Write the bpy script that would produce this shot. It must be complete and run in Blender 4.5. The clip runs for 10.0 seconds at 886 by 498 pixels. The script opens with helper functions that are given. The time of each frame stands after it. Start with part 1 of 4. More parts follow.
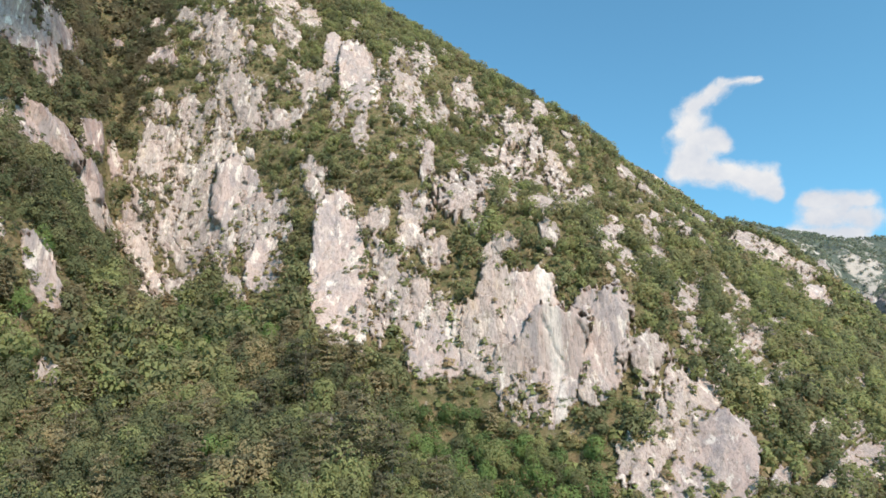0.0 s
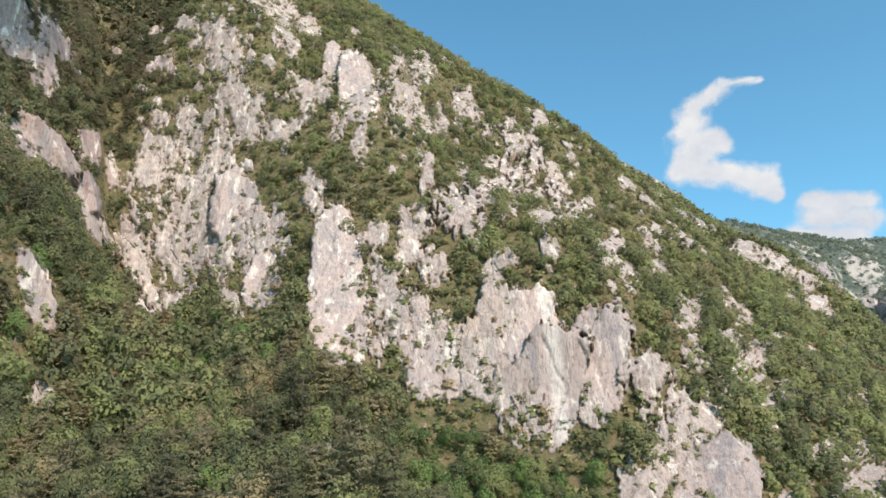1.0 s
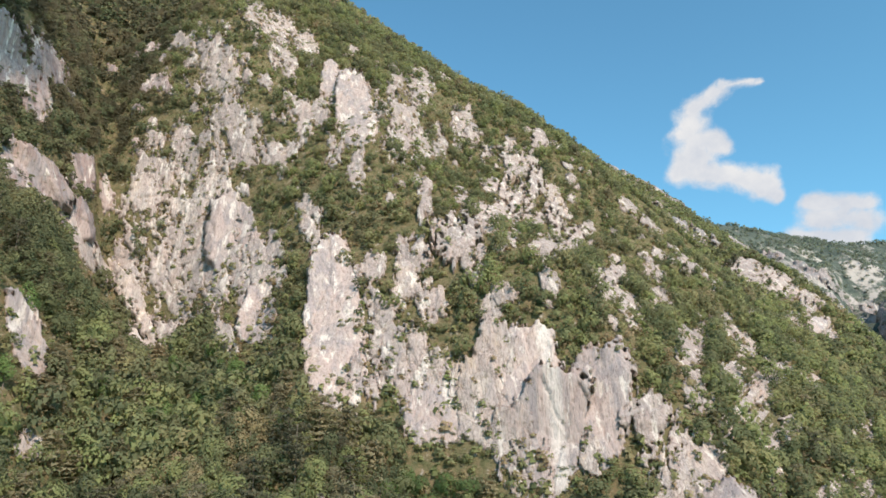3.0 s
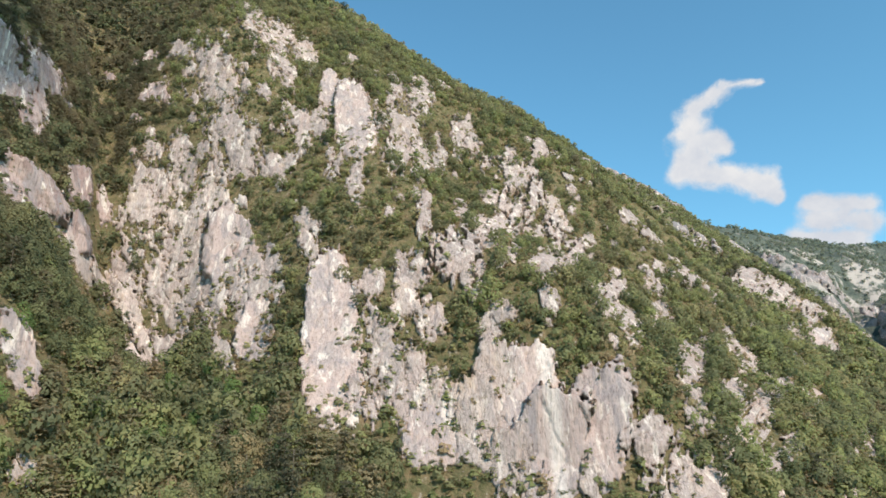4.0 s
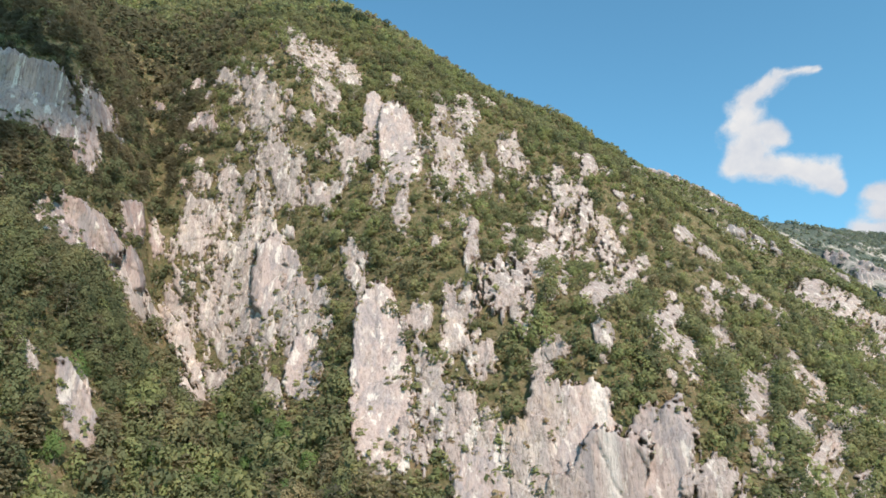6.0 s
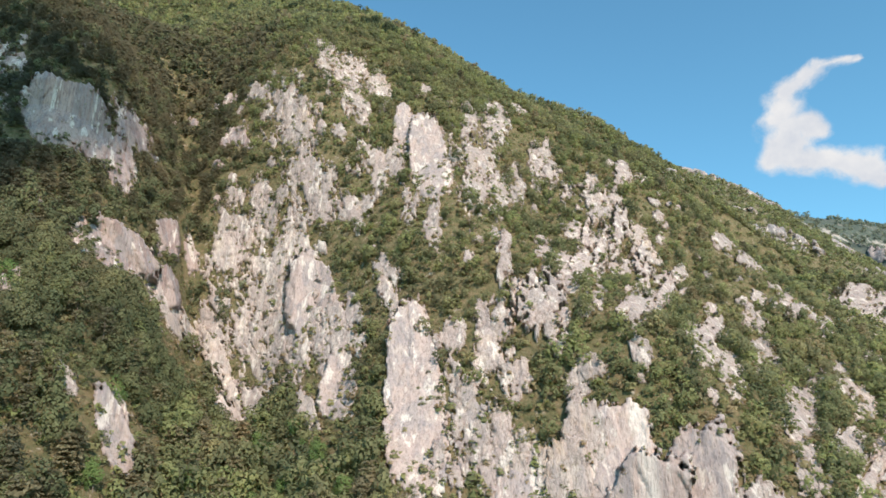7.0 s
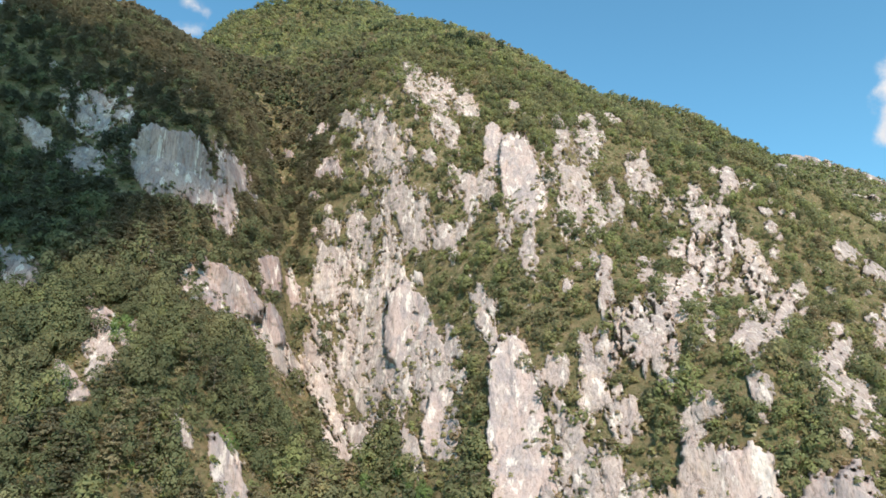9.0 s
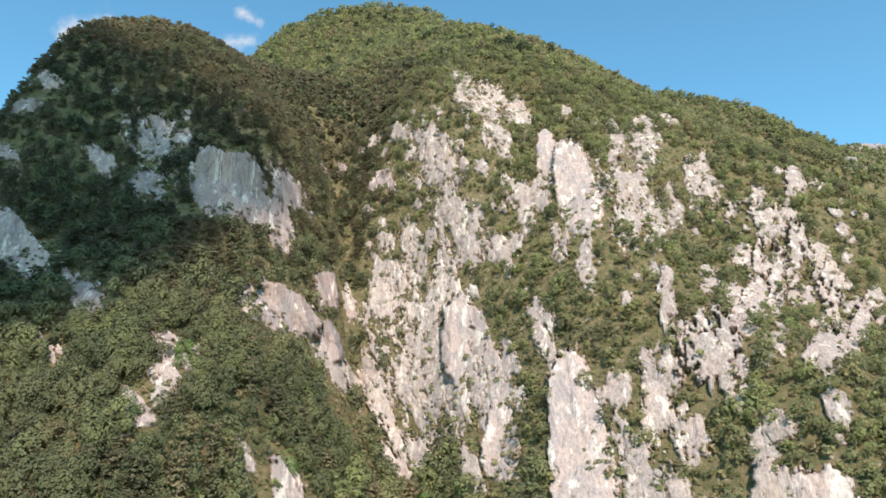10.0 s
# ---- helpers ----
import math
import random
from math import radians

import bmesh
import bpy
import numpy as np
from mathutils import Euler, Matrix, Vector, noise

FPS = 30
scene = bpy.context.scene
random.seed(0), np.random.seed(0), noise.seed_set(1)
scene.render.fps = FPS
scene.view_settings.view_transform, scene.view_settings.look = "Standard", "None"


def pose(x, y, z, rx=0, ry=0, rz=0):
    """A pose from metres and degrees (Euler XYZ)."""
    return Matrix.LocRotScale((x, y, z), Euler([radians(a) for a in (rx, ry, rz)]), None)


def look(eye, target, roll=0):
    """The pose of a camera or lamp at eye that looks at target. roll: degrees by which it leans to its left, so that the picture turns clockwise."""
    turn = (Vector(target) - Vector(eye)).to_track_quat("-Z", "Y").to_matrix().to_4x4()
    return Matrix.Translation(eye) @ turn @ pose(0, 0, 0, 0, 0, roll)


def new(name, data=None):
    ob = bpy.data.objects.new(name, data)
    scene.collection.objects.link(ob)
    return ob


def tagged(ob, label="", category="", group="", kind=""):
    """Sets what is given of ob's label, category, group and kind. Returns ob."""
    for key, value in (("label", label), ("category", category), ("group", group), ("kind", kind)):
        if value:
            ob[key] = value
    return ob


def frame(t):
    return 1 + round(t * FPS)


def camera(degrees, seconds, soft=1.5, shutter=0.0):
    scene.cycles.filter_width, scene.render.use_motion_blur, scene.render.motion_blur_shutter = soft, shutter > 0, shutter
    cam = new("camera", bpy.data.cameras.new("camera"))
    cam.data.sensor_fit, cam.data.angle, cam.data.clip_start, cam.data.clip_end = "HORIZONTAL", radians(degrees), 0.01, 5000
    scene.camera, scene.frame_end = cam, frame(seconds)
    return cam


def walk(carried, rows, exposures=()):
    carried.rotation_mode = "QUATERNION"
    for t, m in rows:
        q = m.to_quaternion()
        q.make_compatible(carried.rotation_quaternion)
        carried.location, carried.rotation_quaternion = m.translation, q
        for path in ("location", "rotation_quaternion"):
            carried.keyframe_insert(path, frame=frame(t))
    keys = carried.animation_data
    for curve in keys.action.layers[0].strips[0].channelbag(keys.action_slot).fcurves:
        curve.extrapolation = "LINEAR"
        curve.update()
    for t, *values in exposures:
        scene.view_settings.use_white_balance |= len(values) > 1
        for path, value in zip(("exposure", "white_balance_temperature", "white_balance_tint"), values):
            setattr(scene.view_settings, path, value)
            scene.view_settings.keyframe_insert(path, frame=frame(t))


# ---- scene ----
cam = camera(64.5, 10.0, soft=1.6)
ROWS = [
    (0, 0.00, 0.00, 40.00, 109.58, 1.55, 0.55),
    (0.5, 0.15, -0.02, 42.44, 109.52, 1.48, 0.54),
    (1, 0.28, 0.00, 44.81, 109.52, 1.48, 0.54),
    (1.5, 0.42, 0.02, 47.17, 109.51, 1.47, 0.53),
    (2, 0.59, 0.03, 49.55, 109.49, 1.42, 0.51),
    (2.5, 0.75, 0.04, 51.90, 109.50, 1.43, 0.51),
    (4, 1.37, 0.11, 58.98, 109.46, 1.34, 0.49),
    (4.5, 1.49, 0.19, 61.40, 109.47, 1.33, 0.91),
    (5, 1.51, 0.33, 63.82, 109.48, 1.32, 1.73),
    (5.5, 1.66, 0.53, 66.23, 109.50, 1.34, 3.19),
    (7, 2.31, 1.03, 73.71, 109.56, 1.26, 7.56),
    (7.5, 2.31, 1.06, 76.34, 109.52, 1.35, 9.16),
    (8, 2.30, 1.08, 79.08, 109.50, 1.37, 11.41),
    (8.5, 2.33, 1.10, 81.85, 109.49, 1.35, 13.59),
    (9, 2.43, 1.14, 84.60, 109.49, 1.32, 15.82),
    (9.5, 2.60, 1.20, 87.28, 109.49, 1.30, 18.14),
    (10, 2.78, 1.28, 89.90, 109.47, 1.33, 20.60),
]
walk(cam, [(t, pose(x, y, z, rx, ry, rz)) for t, x, y, z, rx, ry, rz in ROWS],
     [(0, 0.83), (2.5, 0.76), (5.5, 0.75), (7.5, 0.80), (9, 0.87), (10, 0.96)])

# ---- daylight ----
SUN_TO = Vector((0.40, -0.72, 0.57)).normalized()
world = bpy.data.worlds.new("world")
scene.world = world
world.use_nodes = True
wn, wl = world.node_tree.nodes, world.node_tree.links
sky = wn.new("ShaderNodeTexSky")
sky.sky_type, sky.sun_disc = "NISHITA", False
sky.sun_elevation = math.asin(SUN_TO.z)
sky.sun_rotation = math.atan2(SUN_TO.x, SUN_TO.y)
sky.altitude, sky.air_density, sky.dust_density, sky.ozone_density = 300, 1.0, 0.4, 0.35
wn["Background"].inputs["Strength"].default_value = 0.125
blue = wn.new("ShaderNodeMix")
blue.data_type, blue.blend_type = "RGBA", "MULTIPLY"
blue.inputs[0].default_value, blue.inputs[7].default_value = 1.0, (0.61, 1.06, 1.08, 1)
wl.new(sky.outputs[0], blue.inputs[6])
wl.new(blue.outputs[2], wn["Background"].inputs["Color"])
sun_data = bpy.data.lights.new("sun", "SUN")
sun_data.energy, sun_data.angle, sun_data.color = 3.55, radians(0.6), (1.0, 0.805, 0.66)
sun = new("sun", sun_data)
sun.matrix_world = look(SUN_TO * 100, (0, 0, 0))

# ---- numbers ----
def hashed(i, j, k):
    n = (i * 374761393 + j * 668265263 + k * 2147483647 + 974634777) & 0xFFFFFFFF
    n = ((n ^ (n >> 13)) * 1274126177) & 0xFFFFFFFF
    n = ((n ^ (n >> 16)) * 2246822519) & 0xFFFFFFFF
    return ((n ^ (n >> 15)) & 0xFFFFFF) / float(0xFFFFFF)


def value_noise(x, y, z=0.0):
    """Smooth noise in 0..1 for arrays."""
    x, y, z = np.broadcast_arrays(np.asarray(x, float), np.asarray(y, float), np.asarray(z, float))
    i, j, k = (np.floor(a).astype(np.int64) for a in (x, y, z))
    u, v, w = x - i, y - j, z - k
    u, v, w = (a * a * (3 - 2 * a) for a in (u, v, w))
    total = 0
    for a in (0, 1):
        for b in (0, 1):
            for c in (0, 1):
                weight = (u if a else 1 - u) * (v if b else 1 - v) * (w if c else 1 - w)
                total = total + weight * hashed(i + a, j + b, k + c)
    return total


def fbm(x, y, z=0.0, octaves=4, gain=0.5):
    total, size, norm = 0.0, 1.0, 0.0
    for o in range(octaves):
        s = 2.03 ** o
        total = total + size * value_noise(np.asarray(x) * s + 17.3 * o, np.asarray(y) * s - 9.1 * o, np.asarray(z) * s + 3.7 * o)
        norm += size
        size *= gain
    return total / norm


def smooth(a, b, x):
    t = np.clip((x - a) / (b - a), 0, 1)
    return t * t * (3 - 2 * t)


def mesh_from(name, verts, faces, uneven=False):
    """A mesh from arrays of corners and of triangles or quads, quickly."""
    me = bpy.data.meshes.new(name)
    verts, faces = np.asarray(verts, np.float32), np.asarray(faces, np.int32)
    n, k = faces.shape
    me.vertices.add(len(verts))
    me.vertices.foreach_set("co", verts.ravel())
    me.loops.add(n * k)
    me.loops.foreach_set("vertex_index", faces.ravel())
    me.polygons.add(n)
    me.polygons.foreach_set("loop_start", np.arange(0, n * k, k, dtype=np.int32))
    me.update(calc_edges=True)
    if uneven:
        me.polygons.foreach_set("use_smooth", np.ones(n, bool))
    return me


def grid_faces(nu, nv):
    a = np.arange((nu - 1) * nv).reshape(nu - 1, nv)[:, :-1].ravel()
    return np.stack([a, a + nv, a + nv + 1, a + 1], 1)


# ---- materials ----
def node_material(name):
    m = bpy.data.materials.new(name)
    m.use_nodes = True
    m.node_tree.nodes.clear()
    out = m.node_tree.nodes.new("ShaderNodeOutputMaterial")
    return m, m.node_tree.nodes, m.node_tree.links, out


def noise_node(n, l, scale, detail=4.0, rough=0.55, stretch=None, source="Object"):
    co = n.new("ShaderNodeTexCoord")
    tex = n.new("ShaderNodeTexNoise")
    tex.inputs["Scale"].default_value, tex.inputs["Detail"].default_value, tex.inputs["Roughness"].default_value = scale, detail, rough
    if stretch:
        mp = n.new("ShaderNodeMapping")
        mp.inputs["Scale"].default_value = stretch
        l.new(co.outputs[source], mp.inputs["Vector"])
        l.new(mp.outputs[0], tex.inputs["Vector"])
    else:
        l.new(co.outputs[source], tex.inputs["Vector"])
    return tex.outputs["Fac"]


def ramp(n, l, fac, stops):
    r = n.new("ShaderNodeValToRGB")
    while len(r.color_ramp.elements) < len(stops):
        r.color_ramp.elements.new(0.5)
    for e, (p, c) in zip(r.color_ramp.elements, stops):
        e.position, e.color = p, (*c, 1) if len(c) == 3 else c
    l.new(fac, r.inputs[0])
    return r.outputs[0]


def mixed(n, l, fac, a, b, blend="MIX"):
    m = n.new("ShaderNodeMix")
    m.data_type, m.blend_type = "RGBA", blend
    for sock, v in ((m.inputs[0], fac), (m.inputs[6], a), (m.inputs[7], b)):
        if hasattr(v, "is_linked"):
            l.new(v, sock)
        else:
            sock.default_value = v if isinstance(v, float) else (*v, 1)
    return m.outputs[2]


def limestone(name, low, middle, high, streaks, stain, wash=None):
    """Weathered limestone: mottled base, grey, pink and white water streaks, ochre stains, pits, seams and lichen."""
    m, n, l, out = node_material(name)
    p = n.new("ShaderNodeBsdfPrincipled")
    p.inputs["Roughness"].default_value = 0.92
    p.inputs["Specular IOR Level"].default_value = 0.12
    base = ramp(n, l, noise_node(n, l, 0.30, 9, 0.74, (1, 1, 0.5)), [(0.30, low), (0.5, middle), (0.68, high)])
    grey = ramp(n, l, noise_node(n, l, 1.0, 7, 0.66, (0.55, 0.55, 0.03)), [(0.45, (0, 0, 0)), (0.54, (streaks,) * 3)])
    base = mixed(n, l, grey, base, (0.290, 0.266, 0.276))
    pink = ramp(n, l, noise_node(n, l, 1.0, 5, 0.6, (0.20, 0.20, 0.015)), [(0.47, (0, 0, 0)), (0.55, (streaks * 0.8,) * 3)])
    base = mixed(n, l, pink, base, (0.44, 0.36, 0.335))
    white = ramp(n, l, noise_node(n, l, 1.0, 7, 0.64, (0.36, 0.36, 0.02)), [(0.56, (0, 0, 0)), (0.61, (0.85, 0.85, 0.85))])
    base = mixed(n, l, white, base, (0.61, 0.575, 0.54))
    ochre = ramp(n, l, noise_node(n, l, 0.12, 8, 0.75, (1, 1, 0.5)), [(0.56, (0, 0, 0)), (0.70, (stain * 0.75,) * 3)])
    base = mixed(n, l, ochre, base, (0.50, 0.375, 0.25))
    if wash:
        # one broad white wash of lime down the face, from x and half width
        where, sx, off, far, share = n.new("ShaderNodeTexCoord"), n.new("ShaderNodeSeparateXYZ"), n.new("ShaderNodeMath"), n.new("ShaderNodeMath"), n.new("ShaderNodeMath")
        wander = n.new("ShaderNodeMath")
        l.new(where.outputs["Object"], sx.inputs[0])
        wander.operation = "MULTIPLY_ADD"
        wander.inputs[1].default_value = 3.0
        l.new(noise_node(n, l, 1.0, 6, 0.62, (0.7, 0.7, 0.06)), wander.inputs[0])
        l.new(sx.outputs["X"], wander.inputs[2])
        off.operation, far.operation, share.operation = "SUBTRACT", "ABSOLUTE", "DIVIDE"
        off.inputs[1].default_value, share.inputs[1].default_value = wash[0] + 1.5, wash[1]
        l.new(wander.outputs[0], off.inputs[0])
        l.new(off.outputs[0], far.inputs[0])
        l.new(far.outputs[0], share.inputs[0])
        lime = ramp(n, l, share.outputs[0], [(0.15, (0.8, 0.8, 0.8)), (0.8, (0, 0, 0))])
        base = mixed(n, l, lime, base, (0.60, 0.57, 0.545))
    drips = ramp(n, l, noise_node(n, l, 1.0, 6, 0.7, (2.4, 2.4, 0.14)), [(0.34, (0.52, 0.505, 0.51)), (0.45, (1, 1, 1)), (0.66, (1.10, 1.10, 1.10))])
    base = mixed(n, l, 0.85, base, drips, "MULTIPLY")
    pits = ramp(n, l, noise_node(n, l, 1.1, 9, 0.74, (1, 1, 0.6)), [(0.33, (0.26, 0.24, 0.22)), (0.41, (1, 1, 1))])
    base = mixed(n, l, 0.30 + 0.40 * stain, base, pits, "MULTIPLY")
    co, mp, warp, cracks = n.new("ShaderNodeTexCoord"), n.new("ShaderNodeMapping"), n.new("ShaderNodeVectorMath"), n.new("ShaderNodeTexVoronoi")
    mp.inputs["Scale"].default_value = (0.42, 0.42, 0.08)
    cracks.feature = "DISTANCE_TO_EDGE"
    l.new(co.outputs["Object"], mp.inputs["Vector"])
    wob = n.new("ShaderNodeTexNoise")
    wob.inputs["Scale"].default_value, wob.inputs["Detail"].default_value = 0.6, 5
    l.new(co.outputs["Object"], wob.inputs["Vector"])
    l.new(mp.outputs[0], warp.inputs[0])
    l.new(wob.outputs["Color"], warp.inputs[1])
    l.new(warp.outputs[0], cracks.inputs["Vector"])
    cracks.inputs["Scale"].default_value = 1.0
    seam = ramp(n, l, cracks.outputs["Distance"], [(0.008, (0.28, 0.25, 0.22)), (0.035, (1, 1, 1))])
    base = mixed(n, l, 0.9 * max(stain - 0.3, 0.0), base, seam, "MULTIPLY")
    chips = ramp(n, l, noise_node(n, l, 1.5, 8, 0.72, (1, 1, 0.20)), [(0.36, (0.50, 0.48, 0.46)), (0.46, (1, 1, 1)), (0.64, (1.20, 1.19, 1.18))])
    base = mixed(n, l, 0.25 + 0.6 * stain, base, chips, "MULTIPLY")
    moss = ramp(n, l, noise_node(n, l, 0.42, 8, 0.76), [(0.60, (0, 0, 0)), (0.68, (stain,) * 3)])
    base = mixed(n, l, moss, base, (0.16, 0.135, 0.07))
    info = n.new("ShaderNodeObjectInfo")
    shade = ramp(n, l, info.outputs["Random"], [(0.0, (0.86, 0.85, 0.85)), (1.0, (1.08, 1.06, 1.04))])
    base = mixed(n, l, 1.0, base, shade, "MULTIPLY")
    l.new(base, p.inputs["Base Color"])
    b, b2 = n.new("ShaderNodeBump"), n.new("ShaderNodeBump")
    b.inputs["Strength"].default_value, b.inputs["Distance"].default_value = 0.75 + 0.25 * stain, 0.7
    l.new(noise_node(n, l, 1.0, 9, 0.70, (1.3, 1.3, 0.34)), b.inputs["Height"])
    b2.inputs["Strength"].default_value, b2.inputs["Distance"].default_value = max(stain - 0.3, 0.0), 0.3
    l.new(seam, b2.inputs["Height"])
    l.new(b.outputs[0], b2.inputs["Normal"])
    l.new(b2.outputs[0], p.inputs["Normal"])
    l.new(p.outputs[0], out.inputs[0])
    return m


def slope_soil():
    m, n, l, out = node_material("slope_soil")
    p = n.new("ShaderNodeBsdfPrincipled")
    p.inputs["Roughness"].default_value = 1.0
    p.inputs["Specular IOR Level"].default_value = 0.05
    grass = ramp(n, l, noise_node(n, l, 0.35, 8, 0.75), [(0.35, (0.085, 0.092, 0.048)), (0.50, (0.140, 0.138, 0.072)), (0.64, (0.22, 0.185, 0.115))])
    litter = ramp(n, l, noise_node(n, l, 0.5, 6, 0.7), [(0.45, (0, 0, 0)), (0.64, (0.85, 0.85, 0.85))])
    base = mixed(n, l, litter, grass, (0.235, 0.180, 0.110))
    scree = ramp(n, l, noise_node(n, l, 0.35, 8, 0.75), [(0.60, (0, 0, 0)), (0.67, (1, 1, 1))])
    base = mixed(n, l, scree, base, (0.42, 0.39, 0.34))
    geo, sep, co, pos = n.new("ShaderNodeNewGeometry"), n.new("ShaderNodeSeparateXYZ"), n.new("ShaderNodeTexCoord"), n.new("ShaderNodeSeparateXYZ")
    l.new(geo.outputs["True Normal"], sep.inputs[0])
    l.new(co.outputs["Object"], pos.inputs[0])
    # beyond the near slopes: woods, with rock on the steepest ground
    # distance haze is put into these bluish greens
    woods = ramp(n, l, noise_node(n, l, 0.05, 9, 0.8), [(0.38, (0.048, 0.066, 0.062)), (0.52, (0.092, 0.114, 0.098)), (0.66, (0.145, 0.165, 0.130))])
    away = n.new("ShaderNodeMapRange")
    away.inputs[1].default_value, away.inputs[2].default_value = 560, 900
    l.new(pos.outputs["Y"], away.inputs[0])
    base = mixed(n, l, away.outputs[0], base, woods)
    steep = n.new("ShaderNodeMapRange")
    steep.inputs[1].default_value, steep.inputs[2].default_value = 0.80, 0.62
    l.new(sep.outputs["Z"], steep.inputs[0])
    bare = ramp(n, l, noise_node(n, l, 0.011, 9, 0.72), [(0.50, (0, 0, 0)), (0.56, (1, 1, 1))])
    cliff = mixed(n, l, 1.0, bare, steep.outputs[0], "MULTIPLY")
    base = mixed(n, l, mixed(n, l, 1.0, cliff, away.outputs[0], "MULTIPLY"), base, (0.40, 0.375, 0.35))
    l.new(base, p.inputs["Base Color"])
    b = n.new("ShaderNodeBump")
    b.inputs["Strength"].default_value, b.inputs["Distance"].default_value = 0.9, 3.0
    l.new(noise_node(n, l, 0.16, 9, 0.75), b.inputs["Height"])
    l.new(b.outputs[0], p.inputs["Normal"])
    l.new(p.outputs[0], out.inputs[0])
    return m


def foliage(name, dark, mid, light, warm):
    """Leaves: a hue that drifts over the slope, differs from plant to plant and from leaf clump to leaf clump."""
    m, n, l, out = node_material(name)
    at = n.new("ShaderNodeAttribute")
    at.attribute_name = "tint"
    geo = n.new("ShaderNodeNewGeometry")
    tint = ramp(n, l, at.outputs["Fac"], [(0.0, dark), (0.45, mid), (0.8, light), (1.0, warm)])
    patch = ramp(n, l, noise_node(n, l, 0.035, 4, 0.6), [(0.45, (0, 0, 0)), (0.68, (0.30, 0.30, 0.30))])
    base = mixed(n, l, patch, tint, warm)
    leaf = ramp(n, l, geo.outputs["Random Per Island"], [(0.0, (0.88, 0.89, 0.88)), (1.0, (1.10, 1.09, 1.06))])
    base = mixed(n, l, 1.0, base, leaf, "MULTIPLY")
    d, tr, mx = n.new("ShaderNodeBsdfDiffuse"), n.new("ShaderNodeBsdfTranslucent"), n.new("ShaderNodeMixShader")
    mx.inputs[0].default_value = 0.52
    l.new(base, d.inputs["Color"])
    l.new(base, tr.inputs["Color"])
    l.new(d.outputs[0], mx.inputs[1])
    l.new(tr.outputs[0], mx.inputs[2])
    l.new(mx.outputs[0], out.inputs[0])
    return m


def bark():
    m, n, l, out = node_material("bark")
    p = n.new("ShaderNodeBsdfPrincipled")
    p.inputs["Roughness"].default_value = 0.95
    l.new(ramp(n, l, noise_node(n, l, 3.0, 4, 0.6, (1, 1, 0.2)), [(0.3, (0.09, 0.07, 0.055)), (0.7, (0.27, 0.235, 0.20))]), p.inputs["Base Color"])
    l.new(p.outputs[0], out.inputs[0])
    return m


LIMESTONE = limestone("limestone", (0.265, 0.232, 0.218), (0.380, 0.338, 0.316), (0.480, 0.435, 0.405), 0.50, 0.70)
SLAB = limestone("slab_limestone", (0.310, 0.272, 0.266), (0.385, 0.340, 0.328), (0.460, 0.410, 0.392), 0.85, 0.32)
BRIGHT = limestone("bright_limestone", (0.330, 0.292, 0.272), (0.450, 0.404, 0.376), (0.545, 0.498, 0.464), 0.50, 0.50)
# darker lilac copy of the limestone: the dome's shade is in its colour
SHADED_LILAC = limestone("shaded_lilac_limestone", (0.225, 0.172, 0.168), (0.282, 0.222, 0.214), (0.36, 0.296, 0.282), 0.85, 0.40)
# blue-grey of the far haze, mixed into the stone's own colour
HAZED_STONE = limestone("hazed_limestone", (0.150, 0.154, 0.165), (0.205, 0.208, 0.217), (0.27, 0.27, 0.275), 0.6, 0.5)
STREAKED = limestone("streaked_limestone", (0.310, 0.272, 0.266), (0.385, 0.340, 0.328), (0.460, 0.410, 0.392), 0.85, 0.32, (24.6, 3.0))
SOIL, BARK = slope_soil(), bark()
BROADLEAF = foliage("broadleaf_foliage", (0.138, 0.162, 0.098), (0.244, 0.266, 0.141), (0.306, 0.346, 0.154), (0.380, 0.310, 0.200))
NEEDLES = foliage("pine_needles", (0.135, 0.142, 0.098), (0.275, 0.260, 0.168), (0.350, 0.315, 0.200), (0.41, 0.33, 0.215))

# ---- the lie of the land: heights at stations along (x) and into (y) the slope ----
X_AT = np.array([-420, -320, -250, -200, -155, -110, -65, -20, 30, 90, 160, 300.0])
Y_AT = np.array([50, 105, 145, 180, 215, 260, 330, 450.0])
HEIGHTS = np.array([
    (-2, 14, 42, 75, 110, 156, 202, 345),
    (0, 66, 106, 130, 165, 205, 306, 482),
    (0, 94, 170, 244, 300, 316, 337, 495),
    (0, 97, 167, 232, 290, 307, 340, 481),
    (2, 88, 145, 202, 240, 254, 344, 456),
    (2, 72, 114, 130, 144, 242, 346, 395),
    (1, 42, 64, 87, 146, 248, 328, 356),
    (0, 40, 60, 110, 166, 232, 294, 304),
    (-1, 22, 49, 110, 141, 199, 243, 208),
    (-1, 11, 34, 64, 99, 147, 170, 150),
    (-1, 6, 17, 30, 47, 82, 160, 140),
    (0, 0, 0, 0, -10, -20, -40, 0),
], float)
# swells and hollows of the face: x, y, reach, height
SWELLS = [
    (-85, 202, 14, -23.3),
    (-76, 241, 14, 19),
    (-140, 204, 14, 16.9),
    (-98, 219, 14, -11.6),
    (-233, 185, 14, 23.1),
    (8, 236, 14, -14.7),
    (-40, 210, 20, 6.8),
    (-129, 250, 14, -13.7),
    (-96, 260, 14, 20.1),
    (-63, 254, 14, -13.1),
    (-10, 153, 14, -8.5),
    (27, 176, 14, 6.1),
    (-76, 241, 14, 7.7),
    (-183, 170, 14, -13.1),
    (-31, 144, 14, 9.4),
    (57, 266, 20, 9.7),
    (19, 140, 14, -7.3),
    (-148, 276, 14, -9),
    (-110, 285, 14, 13.8),
    (-71, 136, 14, -5.7),
    (-98, 219, 14, -4.3),
    (-117, 210, 14, 5.8),
    (-113, 146, 14, 5.6),
    (-19, 237, 14, 6.5),
]
